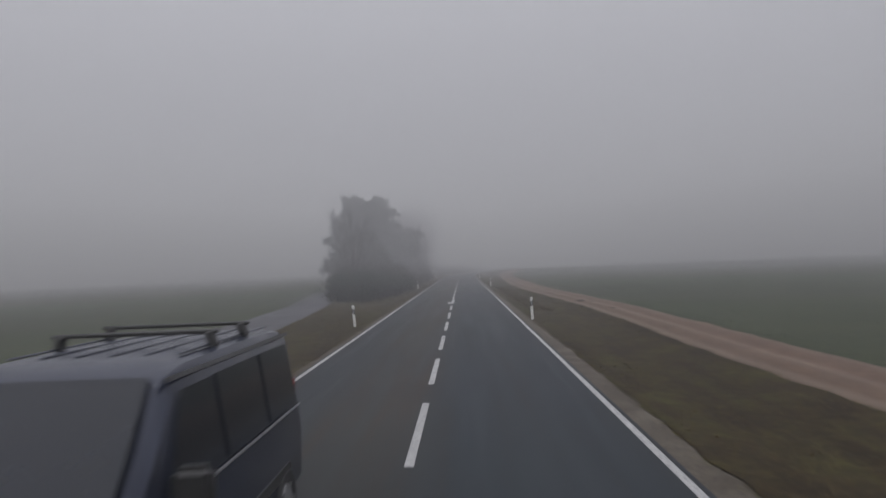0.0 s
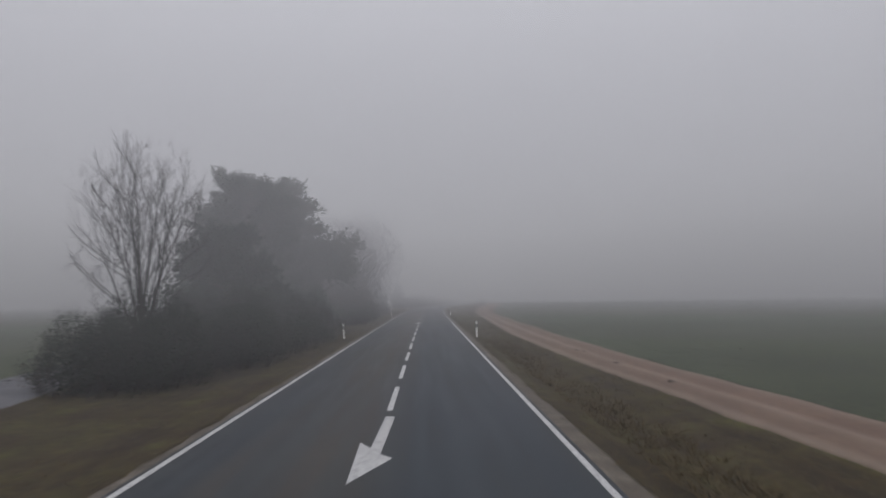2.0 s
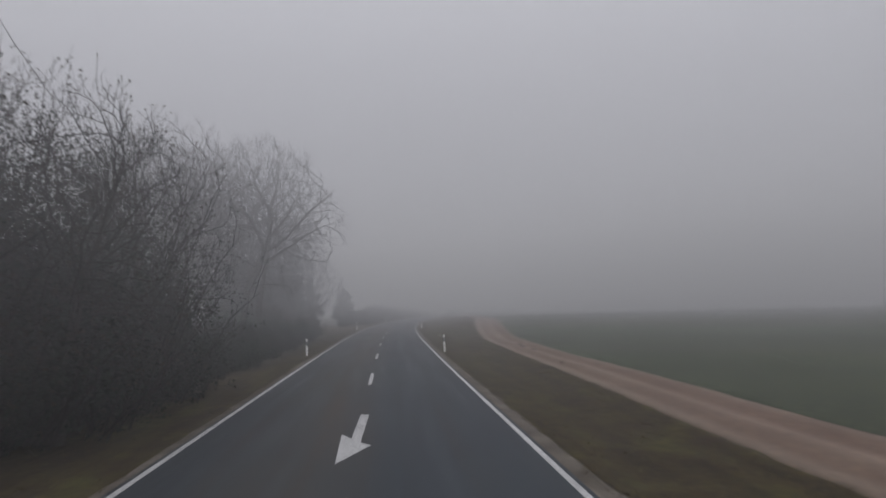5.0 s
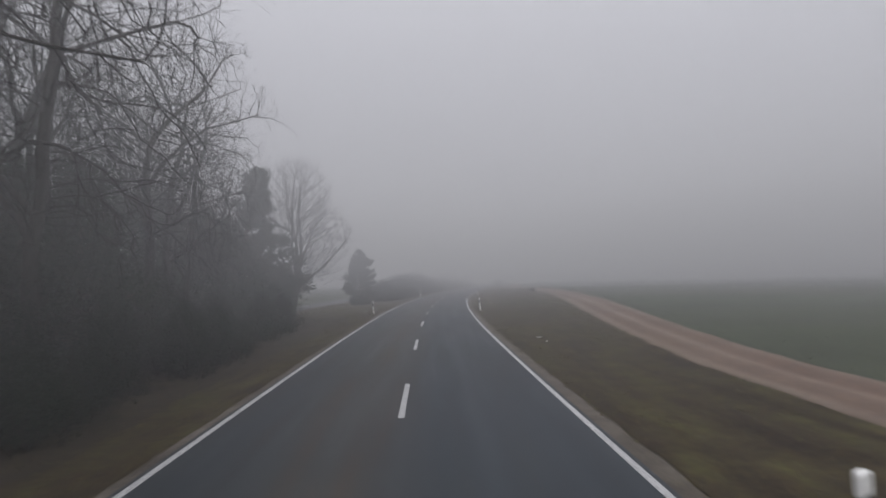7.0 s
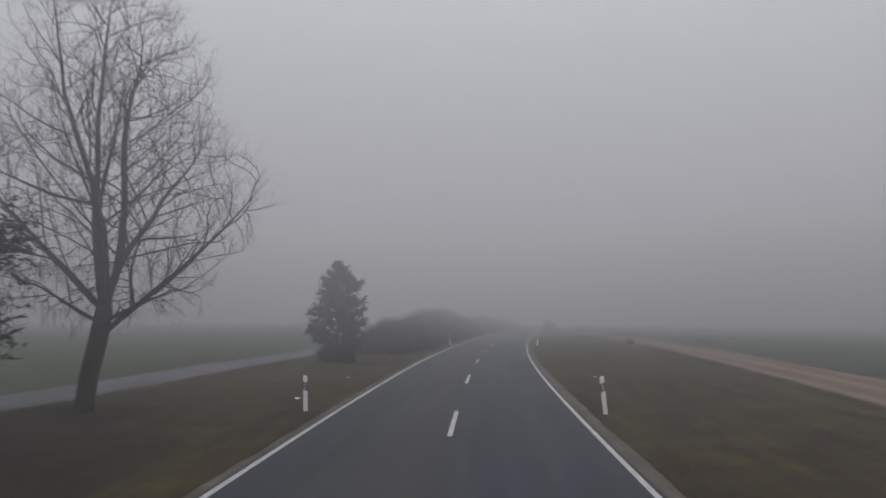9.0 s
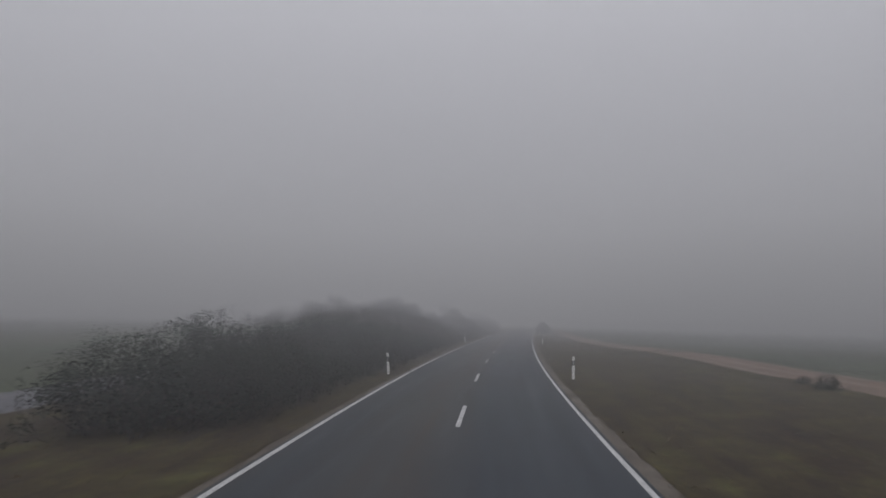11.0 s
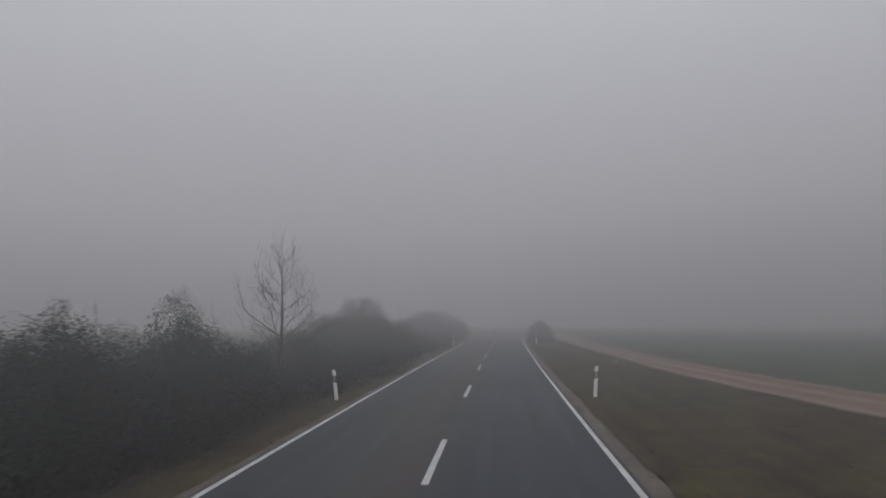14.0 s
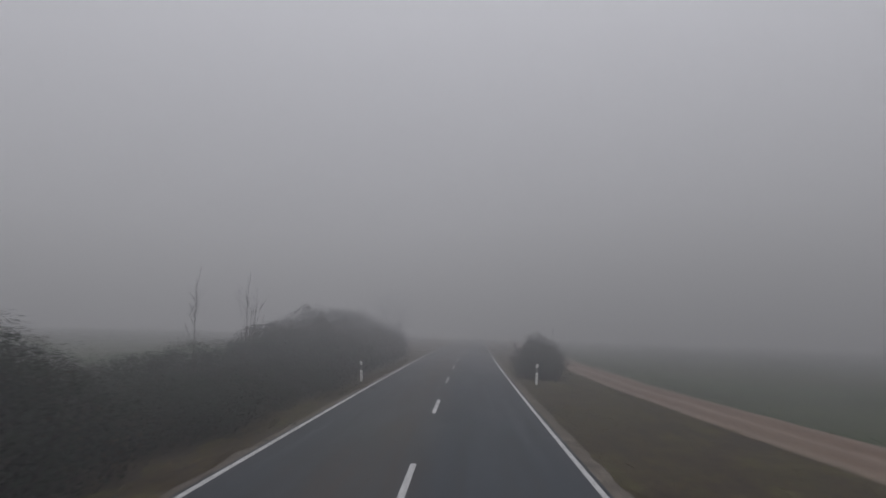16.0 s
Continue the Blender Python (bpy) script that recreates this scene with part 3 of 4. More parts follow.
def needle_sprays(rng, places, ways, count, length, width):
    """Bunches of needles: narrow triangles round each shoot."""
    n = len(places)
    p = np.repeat(places, count, 0)
    w = np.repeat(ways, count, 0)
    d = w * 0.55 + rng.normal(0, 0.6, (n * count, 3))
    d /= np.linalg.norm(d, axis=1)[:, None]
    side = np.cross(d, rng.normal(0, 1, (n * count, 3)))
    side /= np.linalg.norm(side, axis=1)[:, None] + 1e-9
    p = p - w * rng.uniform(0, 0.30, (n * count, 1))
    ln = rng.uniform(0.6, 1.2, (n * count, 1)) * length
    v = np.stack([p - side * width, p + side * width, p + d * ln], 1).reshape(-1, 3)
    return v, np.arange(3 * n * count).reshape(-1, 3)


def conifer(name, label, m, seed, height, profile, whorls, per, droop, first=0.1, thick=0.13, spray=16, needle=0.17, group="", reach=(), width=0.012, fill=1.0, puff=0.07, lean=(0, 0), uneven=(0.72, 1.12)):
    """An evergreen: a trunk, limbs in whorls, and bunches of needles on their shoots. profile: radius by relative height."""
    rng = np.random.default_rng(seed)
    thing = tagged(new(name), label, "tree", group)
    thing.matrix_basis = m
    tp, tr = shoot(rng, (0, 0, -0.3), np.array([*lean, 1.0]) / math.hypot(*lean, 1.0), (height + 0.2) * math.hypot(*lean, 1.0), thick, 0.015, 12, 0.02 + 0.1 * math.hypot(*lean), 0)
    limbs, jobs = [], []
    for i in range(whorls):
        h = first + (1 - first) * (max(0.0, i + rng.uniform(-0.3, 0.3)) / whorls) ** 0.9
        for j in range(per):
            jobs.append((max(0.02, min(0.985, h)), rng.uniform(0, 2 * math.pi), rng.uniform(*uneven)))
    for h, turn, k in reach:
        jobs.append((h, turn, k))
    lens = []
    for h, turn, k in jobs:
        q = h * 12
        a = min(int(q), 11)
        pos = tp[a] + (tp[a + 1] - tp[a]) * (q - a)
        ln = k * float(np.interp(h, [x for x, _ in profile], [y for _, y in profile]))
        long = (h, turn, k) in reach
        d = np.array([math.cos(turn), math.sin(turn), 0.05 if long else droop + 0.7 * max(0, h - 0.6)])
        d /= np.linalg.norm(d)
        limbs.append(shoot(rng, pos, d, ln, 0.02 + 0.016 * ln, 0.006, 7, 0.09, 0.0 if long else 0.035))
        lens.append(ln)
    L, lens = np.array([p for p, _ in limbs]), np.array(lens)
    which = np.repeat(np.arange(len(L)), ((4 + lens * 6.5) * fill).astype(int))
    pos2, d2 = along(L, which, rng.uniform(0.22, 1.0, len(which)) ** 0.8)
    S, SR = shoots(rng, pos2, asides(rng, d2, rng.uniform(0.3, 1.0, len(which))), rng.uniform(0.25, 0.6, len(which)) * (0.6 + 0.3 * lens[which]), 0.007, 0.003, 3, 0.12, 0.07)
    limbs.append((S, SR))
    ends = np.repeat(S[:, 1:].reshape(-1, 3), 2, 0)
    places = ends + rng.normal(0, puff, ends.shape)
    ways = np.repeat((S[:, 1:] - S[:, :-1]).reshape(-1, 3), 2, 0)
    ways /= np.linalg.norm(ways, axis=1)[:, None]
    link_mesh("trunk", *tubes([(tp, tr)], 9), M_PINE_BARK, thing, smooth=True)
    tagged(link_mesh("branchwork", *tubes(limbs, 4), M_PINE_BARK, thing), kind="stuff")
    v, f = needle_sprays(rng, places, ways, spray, needle, width)
    tagged(link_mesh("crown", v, f, M_NEEDLE, thing), kind="stuff")
    return thing


def bush(seed, width, height, stems, leaves, feather=0.5, dry=0.15):
    """A dense hedge shrub with a loose outline: arching stems, twigs and small leaves."""
    rng = np.random.default_rng(seed)
    thing = tagged(new("bush"), "dense dark hedge bush with bare shoots on top", "bush", "roadside hedge")
    lines = []
    for i in range(stems):
        turn = rng.uniform(0, 2 * math.pi)
        skirt = i % 3 == 2
        r = (rng.uniform(0.25, 0.45) if skirt else rng.uniform(0, 0.34)) * width
        out = rng.uniform(0.3, 0.7) if skirt else rng.uniform(0.02, 0.55)
        d = np.array([math.cos(turn) * out, math.sin(turn) * out, 1.0])
        d /= np.linalg.norm(d)
        ln = height * (rng.uniform(0.35, 0.6) if skirt else rng.uniform(0.6, 0.95) * (1.15 if rng.random() < 0.2 * feather else 1.0))
        lines.append(shoot(rng, (math.cos(turn) * r, math.sin(turn) * r, -0.15), d, ln, rng.uniform(0.012, 0.03), 0.004, 8, 0.13, -0.025))
    L = np.array([p for p, _ in lines])
    which = np.repeat(np.arange(stems), 10)
    pos, dd = along(L, which, rng.uniform(0.04, 1.0, len(which)))
    T, TR = shoots(rng, pos, asides(rng, dd, rng.uniform(0.4, 1.2, len(which))), rng.uniform(0.3, 0.9, len(which)) * (0.5 + 0.17 * height), 0.006, 0.0025, 2, 0.2, 0.05)
    va, fa = tubes(lines, 3)
    vb, fb = tubes([(T, TR)], 2)
    tagged(link_mesh("branchwork", np.concatenate([va, vb]), fa + [tuple(i + len(va) for i in f) for f in fb], M_TWIG, thing), kind="stuff")
    # leaves: some along the twigs, most in rounded clumps that swell out of the mass
    share = rng.uniform(0.25, 1.0, (len(T), 5))
    pos = np.concatenate([along(T, np.arange(len(T)), share[:, c])[0] for c in range(5)])
    low = np.exp(-np.maximum(0, pos[:, 2] / height - 0.8) * 3.0 * feather)
    low = low * (rng.random(len(low)) < 0.5)
    loose = int(leaves * 0.4)
    pick = rng.choice(len(pos), loose, p=low / low.sum())
    spot = pos[pick] + rng.normal(0, 0.05, (loose, 3))
    clumps = 26
    turn, rise = rng.uniform(0, 2 * math.pi, clumps), rng.uniform(0.12, 1.0, clumps) ** 0.8
    far = 0.5 * width * np.sqrt(np.maximum(0.05, 1 - rise ** 2.2)) * rng.uniform(0.45, 1.05, clumps)
    heart = np.stack([np.cos(turn) * far, np.sin(turn) * far, rise * height * rng.uniform(0.8, 0.95, clumps)], 1)
    which = rng.integers(0, clumps, leaves - loose)
    puff = rng.normal(0, 1, (leaves - loose, 3))
    puff *= rng.uniform(0.3, 1.0, (leaves - loose, 1)) / np.linalg.norm(puff, axis=1, keepdims=True)
    puff *= rng.uniform(0.24, 0.48, clumps)[which][:, None]
    spot = np.concatenate([spot, heart[which] + puff])
    rng.shuffle(spot)
    spot[:, 2] = np.maximum(spot[:, 2], 0.03)
    # older, larger leaves close the dark heart of the bush
    deep = rng.normal(0, 1, (leaves // 3, 3))
    deep *= rng.uniform(0.2, 1.0, (len(deep), 1)) ** 0.4 / np.linalg.norm(deep, axis=1, keepdims=True)
    deep = deep * np.array([0.40 * width, 0.40 * width, 0.45 * height]) + np.array([0, 0, 0.47 * height])
    cut = int(leaves * dry)
    fine = 1.1 - 0.55 * np.clip((spot[:, 2:] / height - 0.4) / 0.4, 0, 1)
    size = np.concatenate([0.8 * fine[cut:], 1.6 - 0.75 * np.clip((deep[:, 2:] / height - 0.35) / 0.4, 0, 1)])
    tagged(link_mesh("foliage", *flakes(rng, np.concatenate([spot[cut:], deep]), 0.06 * size, 0.105 * size), M_LEAF, thing), kind="stuff")
    tagged(link_mesh("withered_foliage", *flakes(rng, spot[:cut], 0.05 * fine[:cut], 0.09 * fine[:cut]), M_LEAF_DRY, thing, "brown withered leaves"), kind="stuff")
    return thing


BUSHES = [bush(11, 2.6, 3.0, 30, 6400, 0.7, 0.05), bush(12, 3.2, 3.2, 34, 7400, 0.5, 0.05), bush(13, 2.2, 2.6, 26, 4600, 0.9, 0.2),
          bush(14, 3.0, 3.6, 36, 4400, 1.4, 0.12), bush(15, 2.6, 2.0, 30, 3500, 0.8, 0.2)]
used = set()


def plant(kind, s, d, size, turn=0.0, tall=1.0, label=""):
    m = on_road(s, d, lie(s, d) - 0.04, turn, size) @ Matrix.Diagonal((1, 1, tall, 1))
    if kind in used:
        ob = copy_thing(BUSHES[kind], Matrix.Identity(4))
    else:
        ob = BUSHES[kind]
        used.add(kind)
    ob.matrix_basis = m
    return tagged(ob, label)


dice = random.Random(5)


def hedge(s0, s1, d0, d1, count, kinds, low, high, tall=(0.9, 1.15), label=""):
    for i in range(count):
        s = s0 + (s1 - s0) * (i + dice.uniform(0.1, 0.9)) / count
        plant(dice.choice(kinds), s, dice.uniform(d0, d1), dice.uniform(low, high), dice.uniform(0, 360), dice.uniform(*tall), label)


# first clump: bare tree, broad pines and thicket
ROUND = [(0, 2.8), (0.2, 3.5), (0.5, 3.6), (0.75, 3.3), (0.88, 2.8), (0.97, 2.0), (1, 1.2)]
grown_tree("bare_tree", "slender leafless tree rising from a dark thicket", on_road(60.8, -8.2), 21, [(0, 0, -0.3), (0.03, 0, 1.2), (0.08, 0, 2.1)],
           [(0.55 + 0.035 * i, 137.5 * i, 0.12 + 0.11 * (i % 6), 5.2 - 0.28 * (i % 6), 0.02) for i in range(13)],
           [(-0.1, 0, 5.2, 2.0, 2.2, 1.0), (-0.7, 0, 3.5, 1.7, 0.9, 0.22)], thick=0.12, tip=0.006, dry=80, count=700, step=0.25, kill=0.36, up=0.25, sides=1.7, crook=0.07, rise=0.05, open_out=(0.45, 0.8))
conifer("pine_tree", "broad dark pine with a rounded crown above a thicket", on_road(91.0, -10.3), 31, 10.7, ROUND, 16, 7, 0.15, 0.10, 0.24, spray=7, needle=0.23, reach=((0.50, 0.05, 1.66), (0.45, -0.15, 1.55), (0.54, -0.05, 1.6), (0.41, 0.0, 1.5), (0.48, -0.25, 1.45), (0.52, -0.12, 1.55), (0.46, 0.1, 1.55), (0.56, 0.1, 1.4)), width=0.036, fill=1.5, puff=0.18)
conifer("pine_tree", "broad dark pine grown into its neighbour's crown", on_road(84.5, -11.4), 32, 9.8, ROUND, 15, 7, 0.15, 0.08, 0.2, spray=6, needle=0.2, width=0.04, fill=1.5, puff=0.18)
conifer("pine_tree", "dark young pine standing within the thicket", on_road(75.0, -9.6), 33, 6.0, [(0, 2.2), (0.3, 2.8), (0.7, 2.4), (0.92, 1.3), (1, 0.5)], 11, 7, 0.2, 0.08, 0.14, spray=6, needle=0.2, width=0.04, fill=1.2, puff=0.16)
hedge(57.5, 72, -9.9, -7.0, 18, (0, 1, 2), 0.75, 1.02, label="dark bramble thicket bush on the verge")
hedge(65, 86, -8.2, -5.8, 15, (0, 1), 0.8, 1.1, label="dark bramble thicket bush on the verge")
hedge(72, 89, -12.5, -9.0, 7, (1, 3), 1.1, 1.4, label="tall dark thicket bush beneath the pine")
# second clump
clump = grown_tree("bare_tree", "twiggy tree with brown withered leaves in a misty clump", on_road(102.5, -7.2, 0, 0, 0.9), 41, [(0, 0, -0.3), (0.1, 0, 0.8), (0.12, 0.05, 1.4)],
                   [(0.5, 20, 0.25, 5.5, 0.01), (0.7, 150, 0.4, 5.2, 0.02), (0.95, 260, 0.3, 5.6, 0.01)], [(0, 0, 5.0, 2.7, 3.2, 1.0), (0, 0, 2.6, 2.6, 1.4, 0.4)], thick=0.14, group="trees of the misty clump", dry=4500, count=1300, kill=0.4, up=0.15)
for s, d, turn, size in ((105, -5.9, 80, 1.0), (108, -8.4, 200, 1.02), (111.5, -6.4, 300, 1.07), (114, -9.0, 140, 0.97)):
    copy_thing(clump, on_road(s, d, 0, turn, size))
hedge(103.5, 114.5, -9.2, -7.0, 7, (1, 3), 1.75, 2.2, label="tall dense bush among the misty trees")
hedge(103, 116, -9.0, -6.0, 9, (0, 1, 3), 1.0, 1.4, label="dark thicket bush under the misty trees")
# the wood
OAKS = []
for i, (stem, boughs, room, thick) in enumerate((
        ([(0, 0, -0.3), (0.15, 0.1, 1.6), (-0.1, 0.25, 3.4), (0.25, 0.2, 4.8)], [(0.95, 30, 0.35, 7.0, 0.01), (0.98, 200, 0.5, 6.4, 0.01), (0.85, 120, 0.9, 5.0, 0.02), (0.75, 320, 1.1, 4.6, 0.02)], [(0, 0, 8.8, 3.9, 4.4, 1.0), (0, 0, 5.0, 3.6, 2.2, 0.4)], 0.21),
        ([(0, 0, -0.3), (0.3, 0, 1.5), (0.55, 0.1, 3.0), (0.6, 0.3, 4.0)], [(0.6, 170, 0.45, 8.4, -0.005), (0.98, 15, 0.4, 8.0, 0.0), (0.9, 260, 0.8, 5.6, 0.02)], [(0.3, 0, 8.6, 4.3, 4.6, 1.0), (0, 0, 4.8, 3.8, 2.2, 0.4)], 0.18),
        ([(0, 0, -0.3), (-0.1, 0.1, 2.0), (0.15, -0.1, 4.2), (0.0, 0.1, 6.4)], [(0.98, 80, 0.2, 6.4, 0.0), (0.9, 240, 0.6, 5.6, 0.01), (0.7, 0, 1.3, 4.2, 0.0), (0.6, 160, 1.4, 4.0, 0.0)], [(0, 0, 9.0, 3.4, 4.4, 1.0), (0, 0, 5.0, 3.4, 2.4, 0.45)], 0.17),
        ([(0, 0, -0.3), (0.1, 0, 0.8), (0.15, 0, 1.4)], [(0.5, 190, 0.4, 9.5, 0.0), (0.7, 10, 0.35, 10.0, 0.0), (0.95, 100, 0.3, 9.0, 0.005)], [(0, 0, 8.2, 4.0, 4.8, 1.0), (0, 0, 4.2, 3.6, 2.4, 0.4)], 0.17))):
    OAKS.append(grown_tree("bare_tree", "tall crooked leafless tree at the wood's edge", Matrix.Identity(4), 60 + i, stem, boughs, room, thick * 0.95, 0.0092, group="trees of the wood", ivy=900 if i in (0, 2) else 0, count=2100, step=0.32, kill=0.45, up=0.0, keep=0.4, crook=0.18, rise=-0.01, open_out=(0.75, 1.35), scope=1.1, sides=2.1))
planted = set()
wood = ((127.5, -10.5, 0.98), (130.5, -13.0, 1.02), (138.5, -11.5, 1.03), (140.0, -16.5, 1.1), (142.0, -8.8, 1.04), (145.0, -11.5, 1.08), (148.0, -13.5, 1.05), (150.5, -9.5, 0.98), (153.3, -9.8, 0.9), (156.4, -10.2, 0.78),
        (161.0, -12.8, 0.93), (146.5, -17.0, 1.05), (152.5, -16.0, 1.02), (157.0, -14.5, 0.94), (144.0, -20.0, 1.1), (166.0, -12.4, 0.8))
for i, (s, d, size) in enumerate(wood):
    kind = (i * 3 + i // 4) % 4
    m = on_road(s, d, lie(s, d), 70 * i, size)
    if kind in planted:
        copy_thing(OAKS[kind], m)
    else:
        OAKS[kind].matrix_basis = m
        planted.add(kind)
grown_tree("bare_tree", "tall crooked leafless tree leaning towards the road", on_road(134.0, -8.4, lie(134, -8.4)), 77, [(0, 0, -0.3), (0.2, 0, 1.8), (0.45, 0.05, 4.0), (1.1, 0.1, 5.2), (1.4, 0.1, 6.2)],
           [(0.99, 150, 0.3, 6.6, 0.02), (0.99, 5, 1.8, 6.0, 0.0), (0.85, 350, 2.4, 5.4, 0.0), (0.8, 175, 1.6, 4.6, 0.02), (0.9, 300, 0.9, 5.0, 0.0), (0.95, 80, 0.8, 5.4, 0.0), (0.6, 345, 2.0, 3.4, -0.01)],
           [(1.2, 0, 9.6, 4.6, 3.9, 1.0), (2.9, 0, 7.6, 4.0, 2.6, 0.55), (-0.6, 0, 4.8, 3.0, 1.8, 0.15)], 0.19, 0.0098, group="trees of the wood", count=2500, step=0.32, kill=0.45, up=0.0, keep=0.4, crook=0.18, rise=-0.01, open_out=(0.75, 1.35), scope=1.1, sides=2.1)
TALL = [(0, 1.8), (0.15, 2.4), (0.4, 2.1), (0.7, 1.5), (0.9, 0.9), (1, 0.25)]
for i, (s, d, h, k) in enumerate(((157.5, -13.0, 6.6, 1.0), (161.0, -11.2, 6.0, 0.95), (163.0, -14.0, 7.6, 1.05), (164.8, -10.4, 5.0, 0.95), (166.5, -13.2, 7.0, 1.0), (144.0, -11.0, 6.4, 0.9), (147.5, -10.4, 6.6, 0.9), (150.0, -12.5, 6.0, 0.9))):
    conifer("spruce_tree", "dark evergreen filling the wood's edge", on_road(s, d, lie(s, d)), 80 + i, h, [(a, b * k) for a, b in TALL], 13, 6, 0.2, 0.04, 0.13, spray=5, needle=0.19, group="evergreens of the wood", width=0.028, puff=0.24, fill=0.75)
conifer("pine_tree", "tall dark pine with a leaning trunk and ragged limbs", on_road(169.6, -12.5, lie(169.6, -12.5)), 89, 9.9, [(0, 1.0), (0.1, 1.5), (0.25, 1.9), (0.42, 2.3), (0.58, 2.0), (0.70, 1.35), (0.80, 1.1), (0.90, 1.0), (1, 0.3)], 14, 6, 0.1, 0.2, 0.24, spray=10, needle=0.17, width=0.022, puff=0.12, fill=1.2, lean=(0.22, 0.0), uneven=(0.6, 1.15),
        reach=((0.30, 0.1, 2.3), (0.33, -0.25, 2.1), (0.36, 0.3, 1.9), (0.22, 0.0, 2.3), (0.26, -0.4, 2.0), (0.42, 0.0, 1.5), (0.47, -0.2, 1.4), (0.18, 0.25, 2.2)))
conifer("pine_tree", "young dark pine standing under its leaning neighbour", on_road(170.3, -9.5, lie(170.3, -9.5)), 90, 3.6, [(0, 0.7), (0.15, 1.0), (0.5, 1.0), (0.8, 0.7), (1, 0.2)], 10, 5, 0.1, 0.03, 0.08, spray=10, needle=0.16, width=0.02, puff=0.1, fill=1.2)
hedge(117, 152, -7.0, -6.0, 20, (1, 4, 0), 0.45, 0.62, (0.6, 1.45), label="low dark undergrowth bush at the wood's edge")
hedge(117, 156, -8.6, -7.2, 20, (1, 0), 0.5, 0.7, (0.6, 1.45), label="dark undergrowth bush at the wood's edge")
hedge(118, 165, -12.0, -8.8, 20, (0, 1), 0.55, 0.76, (0.6, 1.45), label="dark undergrowth bush between the trunks")
hedge(113, 133, -7.6, -6.3, 9, (1, 0), 0.62, 0.82, (0.7, 1.2), label="dark bramble bush before the wood")
hedge(140.5, 153, -11.6, -8.8, 9, (3, 1), 0.95, 1.25, (0.8, 1.2), label="tall dark thicket bush among the trunks")
hedge(119, 164, -19.0, -13.5, 12, (1, 0, 3), 0.7, 0.95, (0.6, 1.45), label="dark thicket bush deep in the wood")
hedge(150, 162, -9.0, -6.8, 9, (1, 0, 2), 0.5, 0.8, (0.6, 1.45), label="dark undergrowth bush at the wood's edge")
# lone trees
grown_tree("maple_tree", "lone leafless tree with a wide oval crown", on_road(177.3, -10.1, lie(177.3, -10.1)), 98, [(0, 0, -0.3), (0.12, 0, 0.9), (0.35, 0, 2.0), (0.45, 0, 2.7)],
           [(0.99, 170, 0.10, 8.8, 0.0), (0.97, 60, 0.06, 9.0, 0.0), (0.95, 10, 0.16, 8.6, 0.0), (0.76, 352, 1.1, 5.8, 0.03), (0.93, 182, 1.1, 6.4, 0.01), (0.92, 260, 0.5, 7.0, 0.02), (0.97, 95, 0.5, 7.0, 0.02), (0.88, 188, 2.4, 3.2, 0.02), (0.9, 355, 2.2, 3.0, 0.03)],
           [(0.4, 0, 6.0, 4.2, 3.0, 1.0), (0.5, 0, 8.6, 2.7, 3.2, 0.75), (0.4, 0, 3.3, 2.9, 1.0, 0.3)], 0.25, 0.008, dry=60, count=3600, step=0.28, kill=0.34, up=0.15, keep=0.6, crook=0.11, sides=2.4, rise=0.03, open_out=(0.65, 1.1))
conifer("spruce_tree", "small dense conifer standing alone on the verge", on_road(199.5, -8.2, lie(199.5, -8.2)), 103, 6.0, [(0, 0.7), (0.1, 1.2), (0.3, 1.75), (0.5, 1.8), (0.6, 1.6), (0.75, 1.1), (0.87, 0.55), (1, 0.1)], 18, 7, 0.02, 0.05, 0.12, spray=9, needle=0.11, width=0.02, puff=0.055, fill=1.2, uneven=(0.55, 1.15))
hedge(198.5, 201, -8.8, -7.6, 4, (2, 4), 0.45, 0.6, label="low dark bush at the conifer's foot")
# long hedge: its top rises and falls along the road
TOP_S = [207, 213, 219, 224, 231, 236, 240, 244, 249, 253.5, 255.5, 258.5, 261.7, 263.2, 265, 267, 270, 274, 277, 280.5, 282, 286, 290, 293.3, 295.3, 297, 301, 306, 312, 316, 319, 323, 332, 345]
TOP_Z = [1.6, 2.6, 2.1, 2.75, 3.0, 2.7, 3.1, 3.25, 3.4, 3.7, 2.7, 2.8, 1.9, 3.0, 2.6, 2.2, 1.4, 1.8, 1.9, 2.0, 2.6, 3.1, 3.2, 3.5, 2.9, 1.9, 1.65, 1.8, 2.0, 2.8, 3.2, 3.0, 3.6, 3.6]
NATURAL = (3.0, 3.2, 2.6, 3.6, 2.0)


def hedge_row(s0, s1, step, d0, d1, low, high, kinds, wide, label=""):
    s = s0
    while s < s1:
        goal = min(float(np.interp(s + e, TOP_S, TOP_Z)) for e in (-0.7, 0, 0.7)) * dice.uniform(low, high)
        kind = dice.choice(kinds)
        size = dice.uniform(*wide)
        plant(kind, s, dice.uniform(d0, d1), size, dice.uniform(0, 360), goal / (0.88 * NATURAL[kind] * size), label)
        s += step * dice.uniform(0.8, 1.2)


